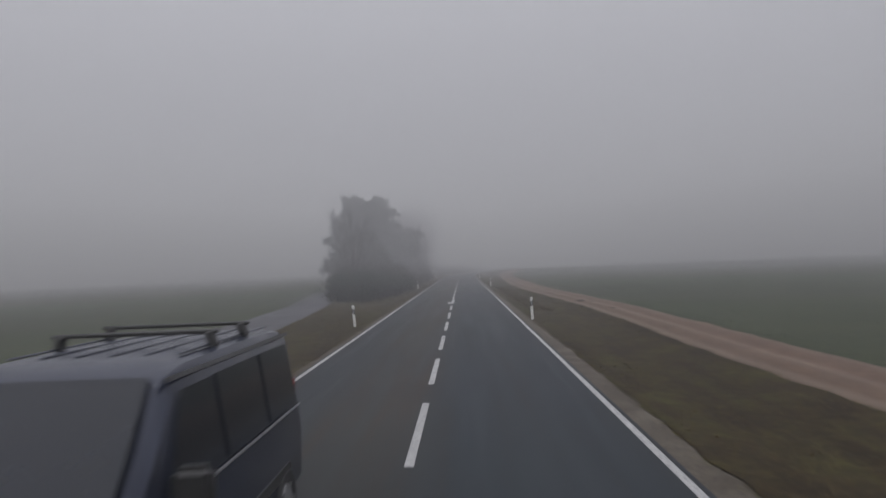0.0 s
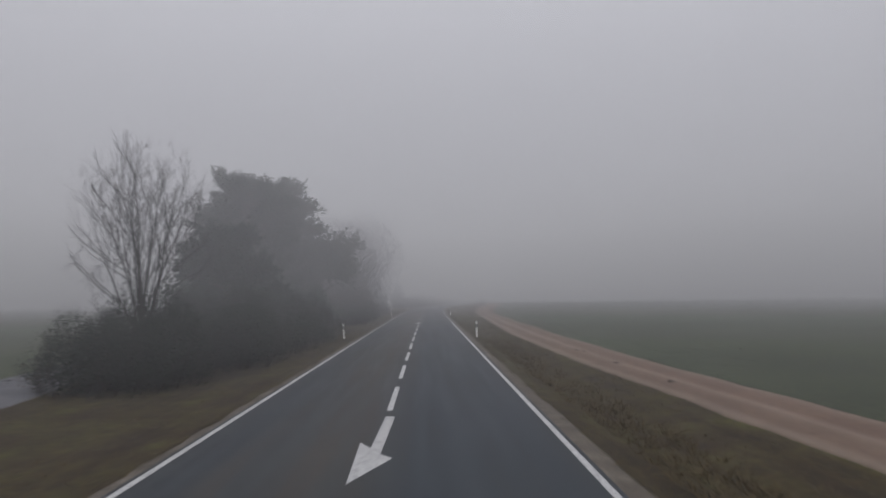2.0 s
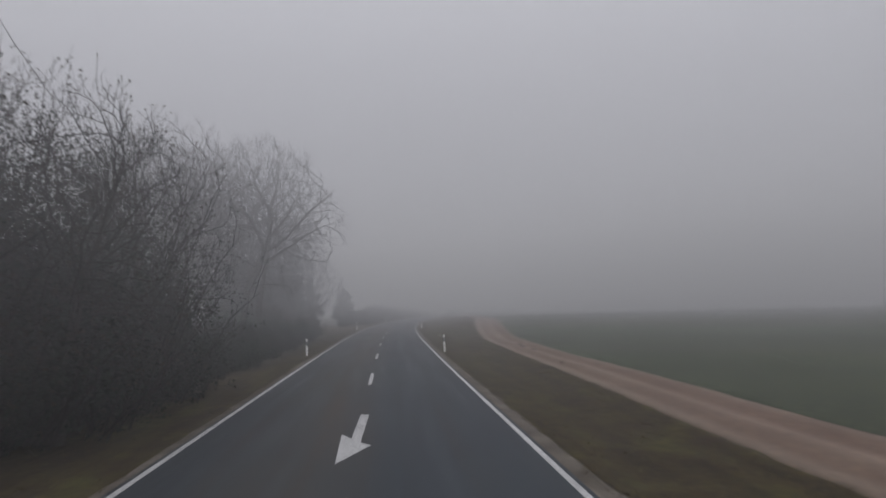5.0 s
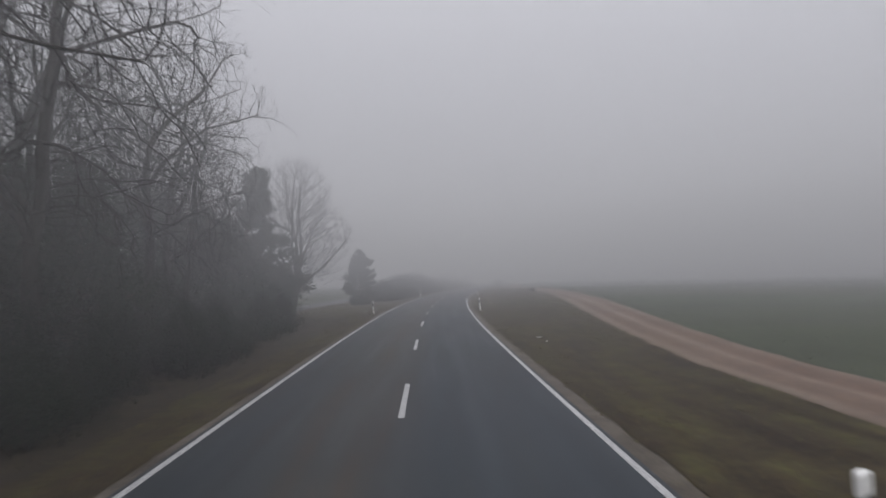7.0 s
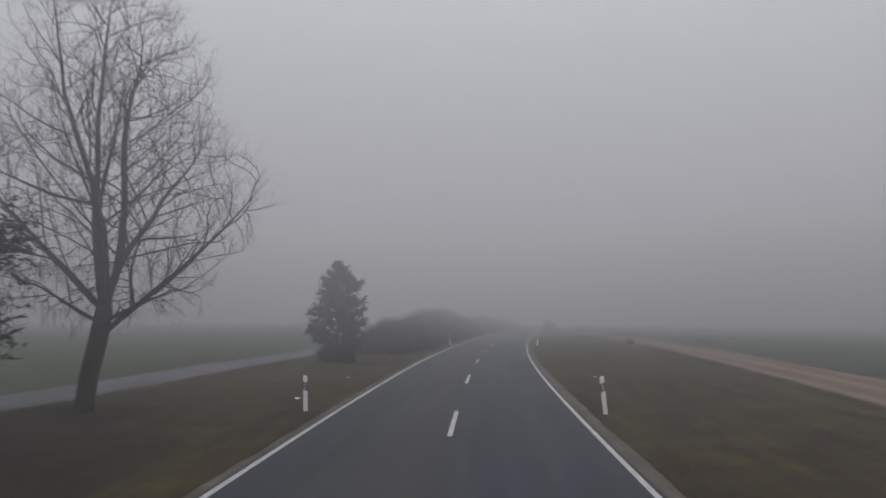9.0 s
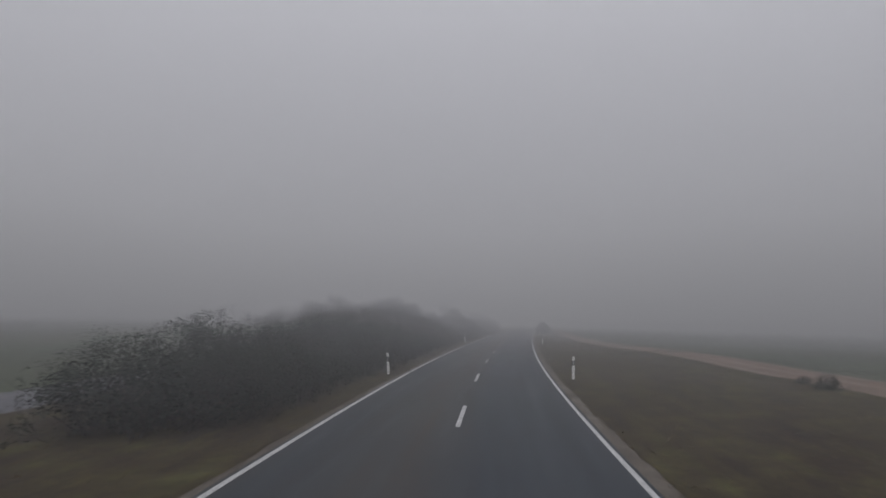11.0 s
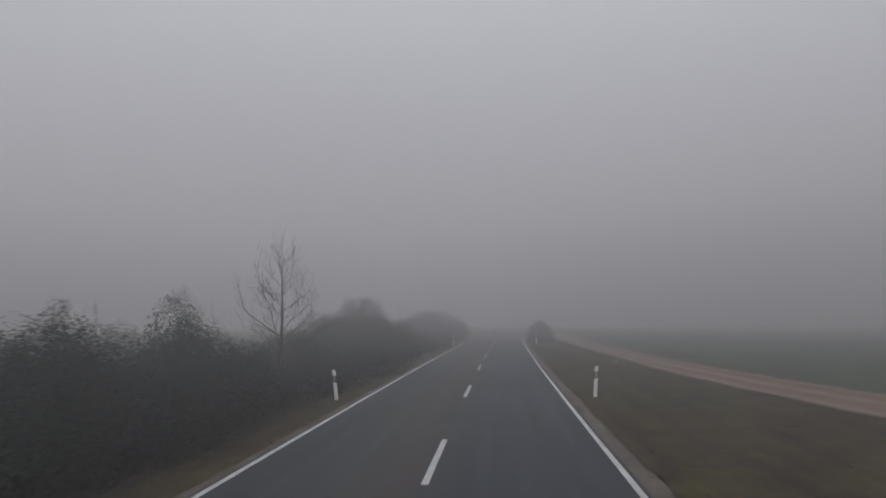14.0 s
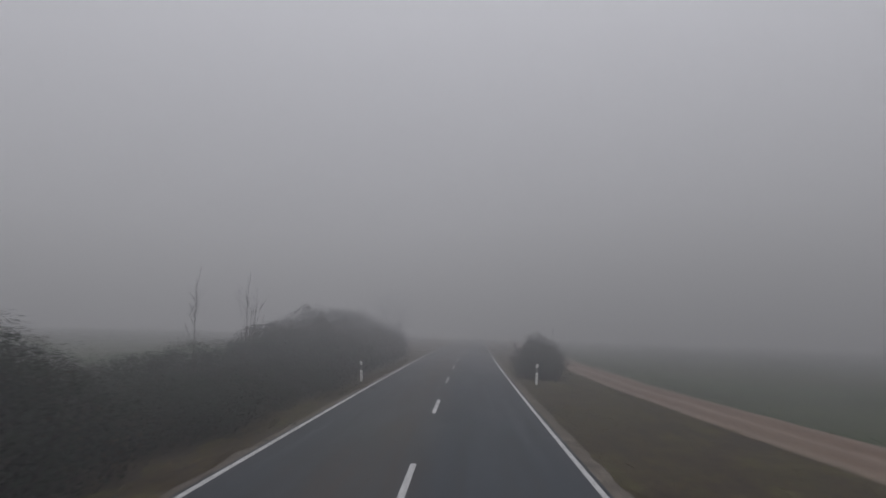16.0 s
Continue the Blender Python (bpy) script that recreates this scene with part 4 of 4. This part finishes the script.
hedge_row(210, 345, 2.1, -6.0, -5.4, 0.62, 0.85, (0, 1, 2, 4), (0.95, 1.15), "dense dark bramble bush at the verge's edge")
hedge_row(208.5, 345, 2.7, -7.9, -7.1, 0.92, 1.22, (0, 1, 1), (1.0, 1.25))
hedge_row(250, 340, 4.0, -10.0, -9.2, 0.75, 1.05, (0, 1), (1.0, 1.3), "dark bramble bush at the back of the hedge")
hedge_row(224, 254, 5.5, -9.3, -8.6, 1.02, 1.14, (3,), (0.8, 0.95), "tall hedge bush with feathery bare shoots")
for kind, s, d, size, tall in ((1, 264.3, -7.1, 0.7, 3.3), (0, 263.6, -6.6, 0.6, 2.6), (0, 259.4, -7.0, 0.8, 2.9), (1, 287.5, -7.0, 0.95, 2.8), (0, 291.0, -7.0, 0.95, 2.95), (1, 292.8, -7.0, 0.9, 3.0), (1, 253.0, -7.2, 0.9, 3.7), (0, 248.5, -7.2, 0.95, 3.4)):
    plant(kind, s, d, size, 37 * s, tall / (0.9 * NATURAL[kind] * size), "dark leafy hedge bush standing above its neighbours")
grown_tree("young_tree", "young leafless tree with a straight stem", on_road(270.9, -6.45, lie(270.9, -6.45)), 111, [(0, 0, -0.3), (0.0, 0, 1.2), (0.05, 0, 2.6), (0.02, 0, 4.0), (0.0, 0, 5.5)],
           [(0.28 + 0.034 * i, 137.5 * i, 1.8 - 0.06 * i, 2.15 - 0.105 * i, 0.04) for i in range(18)], [(0, 0, 3.2, 1.2, 1.8, 1.0)], 0.065, 0.0055, dry=15, fine=0.3, count=90, step=0.16, kill=0.25, up=0.35, keep=0.5, crook=0.05, sides=1.5, rise=0.05, open_out=(0.5, 0.8))
sapling = grown_tree("sapling", "thin leafless sapling standing in the brambles", on_road(305.8, -7.5, 0), 120, [(0, 0, -0.3), (0.05, 0, 2.0), (0.0, 0, 3.7)], [], [(0, 0, 3.0, 0.4, 0.8, 1.0)], 0.03, 0.003, fine=0.3, group="saplings", count=60, step=0.18, kill=0.25, up=0.5, keep=0.3, crook=0.06)
for s, d, turn, size in ((311, -7.5, 100, 1.05), (312.5, -7.6, 220, 1.02)):
    copy_thing(sapling, on_road(s, d, 0, turn, size))
grown_tree("bare_tree", "misty leafless tree at the end of the hedge", on_road(361, -7.4), 131, [(0, 0, -0.3), (0.05, 0, 0.8), (0.1, 0, 1.4)], [(0.7, 30, 0.3, 4.6, 0.01), (0.95, 200, 0.3, 4.6, 0.01)], [(0, 0, 3.9, 2.5, 2.5, 1.0)], 0.12, dry=400, count=800)
hedge(321, 327.5, 4.4, 5.5, 6, (0, 1, 3), 0.65, 0.85, label="dark rounded bush beyond the verge, dim in fog")
plant(4, 216.5, 11.3, 0.34, 20, 0.9, "small dark clump of weeds beside the track")
plant(4, 219.0, 11.6, 0.22, 70, 0.8, "small dark clump of weeds beside the track")


# ---------------------------------------------------------------- roadside posts
M_POST = plain("white_plastic", (0.72, 0.72, 0.70), 0.5, 0, 14, 0.12)
M_BLACK = plain("black_plastic", (0.02, 0.02, 0.02), 0.5)
M_REFLECTOR = plain("reflector", (0.45, 0.45, 0.46), 0.25, 0.2, 60, 0.2)


def post_section(z, front, back, depth, slant=0.0):
    """Rounded triangular ring of a delineator post; the broad face looks down the road. slant: rise across its width."""
    ring = [(-front, -depth), (-front * 0.7, -depth * 1.25), (front * 0.7, -depth * 1.25), (front, -depth), (back, depth), (-back, depth)]
    return [Vector((x, y, z + slant * x)) for x, y in ring]


def loft(bm, rings, close=True):
    vs = [[bm.verts.new(p) for p in r] for r in rings]
    n = len(rings[0])
    for a, b in zip(vs, vs[1:]):
        for i in range(n):
            bm.faces.new((a[i], a[(i + 1) % n], b[(i + 1) % n], b[i]))
    if close:
        bm.faces.new(vs[0][::-1]), bm.faces.new(vs[-1])
    bmesh.ops.recalc_face_normals(bm, faces=bm.faces)


def delineator(label, round_marks):
    thing = tagged(new("delineator_post"), label, "delineator post", "roadside posts")
    k = 0.35 if not round_marks else -0.35
    bm = bmesh.new()
    loft(bm, [post_section(-0.2, 0.060, 0.03, 0.045), post_section(0.56, 0.060, 0.03, 0.045, k)])
    part("lower_body", bm, M_POST, thing)
    bm = bmesh.new()
    loft(bm, [post_section(0.56, 0.0612, 0.0312, 0.0462, k), post_section(0.78, 0.0612, 0.0312, 0.0462, k)])
    band = part("black_band", bm, M_BLACK, thing, "black slanting band")
    bm = bmesh.new()
    loft(bm, [post_section(0.78, 0.060, 0.03, 0.045, k), post_section(0.93, 0.060, 0.03, 0.045, k), post_section(0.95, 0.050, 0.022, 0.036, k)])
    part("cap", bm, M_POST, thing)
    if round_marks:
        for z in (0.625, 0.715):
            bm = bmesh.new()
            bmesh.ops.create_cone(bm, cap_ends=True, segments=14, radius1=0.028, radius2=0.028, depth=0.012, matrix=pose(0, -0.062, z, 90))
            part("reflector", bm, M_REFLECTOR, band, "round grey reflector")
    else:
        bm = bmesh.new()
        bmesh.ops.create_cube(bm, size=1, matrix=Matrix.LocRotScale((0, -0.060, 0.67), None, (0.042, 0.012, 0.15)))
        bmesh.ops.bevel(bm, geom=bm.edges[:], offset=0.004, segments=1, affect='EDGES')
        part("reflector", bm, M_REFLECTOR, band, "grey reflector")
    return thing


post_r = delineator("white roadside post with black band and one reflector", False)
post_l = delineator("white roadside post with black band and round reflectors", True)
first = True
# along the road: s, then across and tilt of the two posts
for s, dl, tl, dr, tr in ((-13.5, -4.25, -3, 3.85, 0), (34.0, -4.07, -4, 3.74, -1), (82.0, -4.3, -3, 3.90, -1), (130.3, -3.92, -1, 3.78, -2), (177.6, -4.05, -2, 3.93, -5), (224.4, -3.95, -4, 4.15, 0), (269.2, -4.03, -6, 4.2, 4), (317.5, -3.95, -3, 4.3, 2)):
    for ob, d, tilt in ((post_l, dl, tl), (post_r, dr, tr)):
        m = on_road(s + (0.9 if d > 0 and s > 250 else 0.0), d, lie(s, d) + (0.03 if d > 0 else -0.01)) @ pose(0, 0, 0, 0, tilt, 0)
        if first:
            ob.matrix_basis = m
        else:
            copy_thing(ob, m)
    first = False


# ---------------------------------------------------------------- oncoming van
M_VAN = plain("dark_blue_paint", (0.018, 0.023, 0.043), 0.26, 0.25, 3, 0.12)
M_GLASS = plain("tinted_glass", (0.006, 0.009, 0.016), 0.12, 0.0, 2, 0.1)
M_GLASS.node_tree.nodes["Principled BSDF"].inputs["Specular IOR Level"].default_value = 0.28
M_RUBBER = plain("tyre_rubber", (0.018, 0.018, 0.018), 0.85)
M_RIM = plain("wheel_rim", (0.35, 0.35, 0.36), 0.35, 0.8)
M_LENS = plain("lamp_lens", (0.55, 0.56, 0.58), 0.12, 0.1)
M_RED = plain("tail_lamp_lens", (0.25, 0.012, 0.012), 0.2)


def van(m):
    """Nose towards -y, middle of the wheelbase at the origin."""
    thing = tagged(new("van"), "dark blue-grey van with a roof rack, on the road", "van")
    thing.matrix_basis = m

    def ring(y, z0, z1, half, top, belt=1.05):
        zs = [z0, z0 + 0.12, belt - 0.25, belt, z1 - 0.12, z1 - 0.03, z1]
        xs = [half - 0.10, half, half + 0.01, half - 0.02, top + 0.05, top - 0.03, top - 0.25]
        right = [Vector((x, y, z)) for x, z in zip(xs, zs)]
        return right + [Vector((-p.x, p.y, p.z)) for p in reversed(right)]

    bm = bmesh.new()
    loft(bm, [ring(-2.38, 0.42, 0.78, 0.72, 0.66, 0.62), ring(-2.30, 0.30, 0.95, 0.86, 0.72, 0.70), ring(-2.0, 0.26, 1.06, 0.92, 0.80, 0.82), ring(-1.45, 0.25, 1.18, 0.93, 0.84, 0.95),
              ring(-1.05, 0.25, 1.50, 0.93, 0.80, 1.05), ring(-0.70, 0.25, 1.82, 0.93, 0.77, 1.08), ring(-0.30, 0.25, 1.88, 0.93, 0.77, 1.08), ring(1.2, 0.25, 1.89, 0.93, 0.77, 1.08),
              ring(2.15, 0.28, 1.86, 0.92, 0.75, 1.08), ring(2.33, 0.34, 1.78, 0.88, 0.70, 1.08), ring(2.38, 0.45, 1.1, 0.84, 0.72, 0.95)])
    body = part("body", bm, M_VAN, thing)
    for f in body.data.polygons:
        f.use_smooth = True
    body.modifiers.new("edge", 'EDGE_SPLIT').split_angle = radians(35)

    def pane(name, corners, thick=0.012):
        bm = bmesh.new()
        c = [Vector(p) for p in corners]
        nrm = (c[1] - c[0]).cross(c[2] - c[0]).normalized() * thick
        loft(bm, [[p - nrm for p in c], [p + nrm for p in c]])
        return part(name, bm, M_GLASS, thing, "dark glass")

    pane("windscreen", [(-0.80, -1.47, 1.20), (0.80, -1.47, 1.20), (0.70, -0.74, 1.80), (-0.70, -0.74, 1.80)], 0.03)
    for side in (-1, 1):
        w, t = 0.925 * side, 0.835 * side
        pane("side_window", [(w, -1.05, 1.14), (w, -0.08, 1.14), (t, -0.08, 1.72), (t, -0.62, 1.72)])
        pane("side_window", [(w, 0.0, 1.14), (w, 1.0, 1.14), (t, 1.0, 1.73), (t, 0.0, 1.73)])
        pane("side_window", [(w, 1.08, 1.14), (w, 2.0, 1.16), (t, 1.95, 1.72), (t, 1.08, 1.73)])
        bm = bmesh.new()
        bmesh.ops.create_cube(bm, size=1, matrix=Matrix.LocRotScale((0.70 * side, -2.28, 0.78), Euler((0.35, 0, 0.3 * side)), (0.30, 0.10, 0.17)))
        bmesh.ops.bevel(bm, geom=bm.edges[:], offset=0.03, segments=2, affect='EDGES')
        part("headlight", bm, M_LENS, thing, "clear headlight lens")
        bm = bmesh.new()
        bmesh.ops.create_cube(bm, size=1, matrix=Matrix.LocRotScale((0.79 * side, 2.32, 1.15), None, (0.10, 0.08, 0.4)))
        bmesh.ops.bevel(bm, geom=bm.edges[:], offset=0.02, segments=2, affect='EDGES')
        part("tail_light", bm, M_RED, thing, "red tail light")
        bm = bmesh.new()
        bmesh.ops.create_cube(bm, size=1, matrix=Matrix.LocRotScale((1.06 * side, -1.0, 1.22), Euler((0, 0, 0.15 * side)), (0.24, 0.13, 0.26)))
        bmesh.ops.bevel(bm, geom=bm.edges[:], offset=0.045, segments=3, affect='EDGES')
        bmesh.ops.create_cube(bm, size=1, matrix=Matrix.LocRotScale((0.93 * side, -0.98, 1.14), None, (0.1, 0.06, 0.05)))
        part("wing_mirror", bm, M_BLACK, thing, "black wing mirror")
        bm = bmesh.new()
        bmesh.ops.create_cube(bm, size=1, matrix=Matrix.LocRotScale((0.945 * side, 0.4, 0.62), None, (0.02, 2.4, 0.09)))
        part("side_moulding", bm, M_BLACK, thing, "black side moulding")
        bm = bmesh.new()
        bmesh.ops.create_cube(bm, size=1, matrix=Matrix.LocRotScale((0.928 * side, 0.55, 1.10), None, (0.016, 3.1, 0.022)))
        bmesh.ops.bevel(bm, geom=bm.edges[:], offset=0.004, segments=1, affect='EDGES')
        part("belt_trim", bm, M_RIM, thing, "bright trim strip below the windows")
        bm = bmesh.new()
        bmesh.ops.create_cube(bm, size=1, matrix=Matrix.LocRotScale((0.81 * side, 0.7, 1.80), Euler((0, -0.5 * side, 0)), (0.02, 2.9, 0.03)))
        part("roof_gutter", bm, M_BLACK, thing, "black rain gutter")
        for y in (-1.45, 1.45):
            bm = bmesh.new()
            prof = [(0.20, 0.09), (0.29, 0.105), (0.325, 0.08), (0.325, -0.08), (0.29, -0.105), (0.20, -0.09)]
            loft_rings = []
            for a in range(25):
                q = 2 * math.pi * a / 24
                loft_rings.append([Vector((0.86 * side + x, y + r * math.cos(q), 0.325 + r * math.sin(q))) for r, x in prof])
            loft(bm, loft_rings, False)
            wheel = part("wheel", bm, M_RUBBER, thing, "black tyre")
            bm = bmesh.new()
            bmesh.ops.create_cone(bm, cap_ends=True, segments=24, radius1=0.205, radius2=0.17, depth=0.06, matrix=pose(0.92 * side, y, 0.325, 0, 90 * side))
            for q in range(5):
                an = q * 72
                bmesh.ops.create_cube(bm, size=1, matrix=pose(0.955 * side, y, 0.325, an) @ Matrix.LocRotScale((0, 0.1, 0), None, (0.03, 0.16, 0.05)))
            part("rim", bm, M_RIM, wheel, "grey alloy rim")
    bm = bmesh.new()
    bmesh.ops.create_cube(bm, size=1, matrix=Matrix.LocRotScale((0, -2.37, 0.66), None, (0.95, 0.06, 0.13)))
    for q in (-0.04, 0.0, 0.04):
        bmesh.ops.create_cube(bm, size=1, matrix=Matrix.LocRotScale((0, -2.41, 0.66 + q), None, (0.9, 0.02, 0.015)))
    part("grille", bm, M_BLACK, thing, "black grille")
    bm = bmesh.new()
    bmesh.ops.create_cube(bm, size=1, matrix=Matrix.LocRotScale((0, -2.37, 0.42), None, (1.5, 0.14, 0.2)))
    bmesh.ops.bevel(bm, geom=bm.edges[:], offset=0.05, segments=2, affect='EDGES')
    part("bumper", bm, M_BLACK, thing, "black bumper")
    for x in (-0.62, -0.38, -0.13, 0.13, 0.38, 0.62):
        bm = bmesh.new()
        bmesh.ops.create_cube(bm, size=1, matrix=Matrix.LocRotScale((x, 0.98, 1.888), None, (0.03, 2.15, 0.016)))
        bmesh.ops.bevel(bm, geom=bm.edges[:], offset=0.008, segments=1, affect='EDGES')
        part("roof_rib", bm, M_VAN, thing)
    for y in (0.55, 1.35):
        bm = bmesh.new()
        bmesh.ops.create_cube(bm, size=1, matrix=Matrix.LocRotScale((0, y, 1.985), None, (1.36, 0.05, 0.035)))
        bmesh.ops.bevel(bm, geom=bm.edges[:], offset=0.01, segments=1, affect='EDGES')
        bar = part("roof_bar", bm, M_BLACK, thing, "black roof bar")
        for x in (-0.62, 0.62):
            bm = bmesh.new()
            bmesh.ops.create_cube(bm, size=1, matrix=Matrix.LocRotScale((x, y, 1.925), Euler((0, 0.3 if x < 0 else -0.3, 0)), (0.07, 0.09, 0.13)))
            bmesh.ops.bevel(bm, geom=bm.edges[:], offset=0.015, segments=1, affect='EDGES')
            part("bar_foot", bm, M_BLACK, bar)
    return thing


van(on_road(8.15, -1.87, 0.015) @ Matrix.Diagonal((1, 1, 1.02, 1)))


# ---------------------------------------------------------------- grass, clods and litter
def tufts(name, label, seed, count, s0, s1, edge0, edge1, mat, lo, hi, blades=5, lean=0.5, crowd=1.0):
    rng = np.random.default_rng(seed)
    pts = []
    while len(pts) < count:
        s = rng.uniform(s0, s1)
        a, b = edge0(s), edge1(s)
        d = a + (b - a) * rng.uniform(0, 1) ** crowd
        p = at(s, d)
        if 0.6 * noise.noise(Vector((p.x * 0.3, p.y * 0.3, seed))) + rng.uniform(-0.4, 0.8) > 0:
            pts.append((p.x, p.y, lie(s, d) - 0.02))
    p = np.repeat(np.array(pts), blades, 0)
    n = len(p)
    p[:, :2] += rng.normal(0, 0.05, (n, 2))
    h = rng.uniform(lo, hi, (n, 1))
    way = np.concatenate([rng.normal(0, lean, (n, 2)), np.ones((n, 1))], 1)
    side = np.concatenate([rng.normal(0, 1, (n, 2)), np.zeros((n, 1))], 1)
    side /= np.linalg.norm(side, axis=1)[:, None]
    w = rng.uniform(0.006, 0.014, (n, 1))
    tip = p + way * h * np.array([1.5, 1.5, 0.9])
    v = np.stack([p - side * w, p + side * w, tip], 1).reshape(-1, 3)
    f = np.arange(3 * n).reshape(n, 3)
    ob = link_mesh(name, v, f, mat)
    return tagged(ob, label, "grass", kind="stuff")


def vr0(s): return verge_edge_r(s) - 0.05
def vr1(s): return track_right(s)[0]
def vl0(s): return verge_edge_l(s) + 0.05
def vl1(s): return track_left(s)[0]


tufts("verge_grass", "short olive autumn grass on the verge", 1, 26000, -5, 340, vr0, vr1, M_BLADE, 0.03, 0.08, lean=1.6)
tufts("verge_grass", "short olive autumn grass on the verge", 2, 26000, -5, 340, vl0, vl1, M_BLADE, 0.03, 0.09, lean=1.6)
tufts("dry_grass", "dry brown grass stalks on the verge", 3, 7000, -5, 340, vr0, vr1, M_BLADE_DRY, 0.04, 0.12, lean=1.4)
tufts("dry_grass", "dry brown grass stalks on the verge", 4, 9000, -5, 340, vl0, vl1, M_BLADE_DRY, 0.04, 0.15, lean=1.3)
tufts("crop_rows", "young green crop along the field's edge", 5, 16000, 0, 340, crop_edge_r, lambda s: crop_edge_r(s) + 14, M_CROP, 0.03, 0.08, crowd=1.4)
tufts("weeds", "dark dead weeds in the roadside ditch", 6, 800, 40, 80, lambda s: 4.2, lambda s: 5.4, M_BLADE_DRY, 0.12, 0.3, blades=9, lean=0.6)


def clod(label, s, d, size, seed, mat):
    rng = np.random.default_rng(seed)
    bm = bmesh.new()
    bmesh.ops.create_icosphere(bm, subdivisions=2, radius=1)
    for v in bm.verts:
        k = 1 + 0.35 * noise.noise(v.co * 1.7 + Vector((seed, 0, 0)))
        v.co = Vector((v.co.x * k * size * 0.85, v.co.y * k * size * rng.uniform(0.8, 1.0), max(-0.02, v.co.z * k * size * rng.uniform(0.2, 0.32))))
    me = bpy.data.meshes.new("clod")
    bm.to_mesh(me)
    bm.free()
    me.materials.append(mat)
    ob = tagged(new("soil_clod", me), label, "clod", "clods on the track")
    ob.matrix_basis = on_road(s, d, lie(s, d) + 0.005)


M_CLOD = earth("clod_soil", (0.020, 0.013, 0.010), (0.032, 0.021, 0.017), (0.05, 0.035, 0.028), 3, 18)
for i, (s, d, z) in enumerate(CLODS):
    clod("dark lump of wet soil lying on the track", s, d, z, 200 + i, M_CLOD)

M_PAPER = plain("litter_paper", (0.62, 0.62, 0.60), 0.7, 0, 30, 0.1)


def litter(s, d, size, seed):
    rng = np.random.default_rng(seed)
    bm = bmesh.new()
    bmesh.ops.create_grid(bm, x_segments=5, y_segments=4, size=0.5)
    for v in bm.verts:
        v.co = Vector((v.co.x * size, v.co.y * size * 0.6, 0.02 + abs(rng.normal(0, 0.12)) * size))
    bmesh.ops.solidify(bm, geom=bm.faces[:], thickness=0.003)
    me = bpy.data.meshes.new("litter")
    bm.to_mesh(me)
    bm.free()
    me.materials.append(M_PAPER)
    ob = tagged(new("litter", me), "crumpled pale scrap of litter in the grass", "litter", "litter")
    ob.matrix_basis = on_road(s, d, lie(s, d) + 0.03 if abs(d) > 3.4 else 0.018, seed * 40)


for i, (s, d, size) in enumerate(LITTER):
    litter(s, d, size, i + 1)
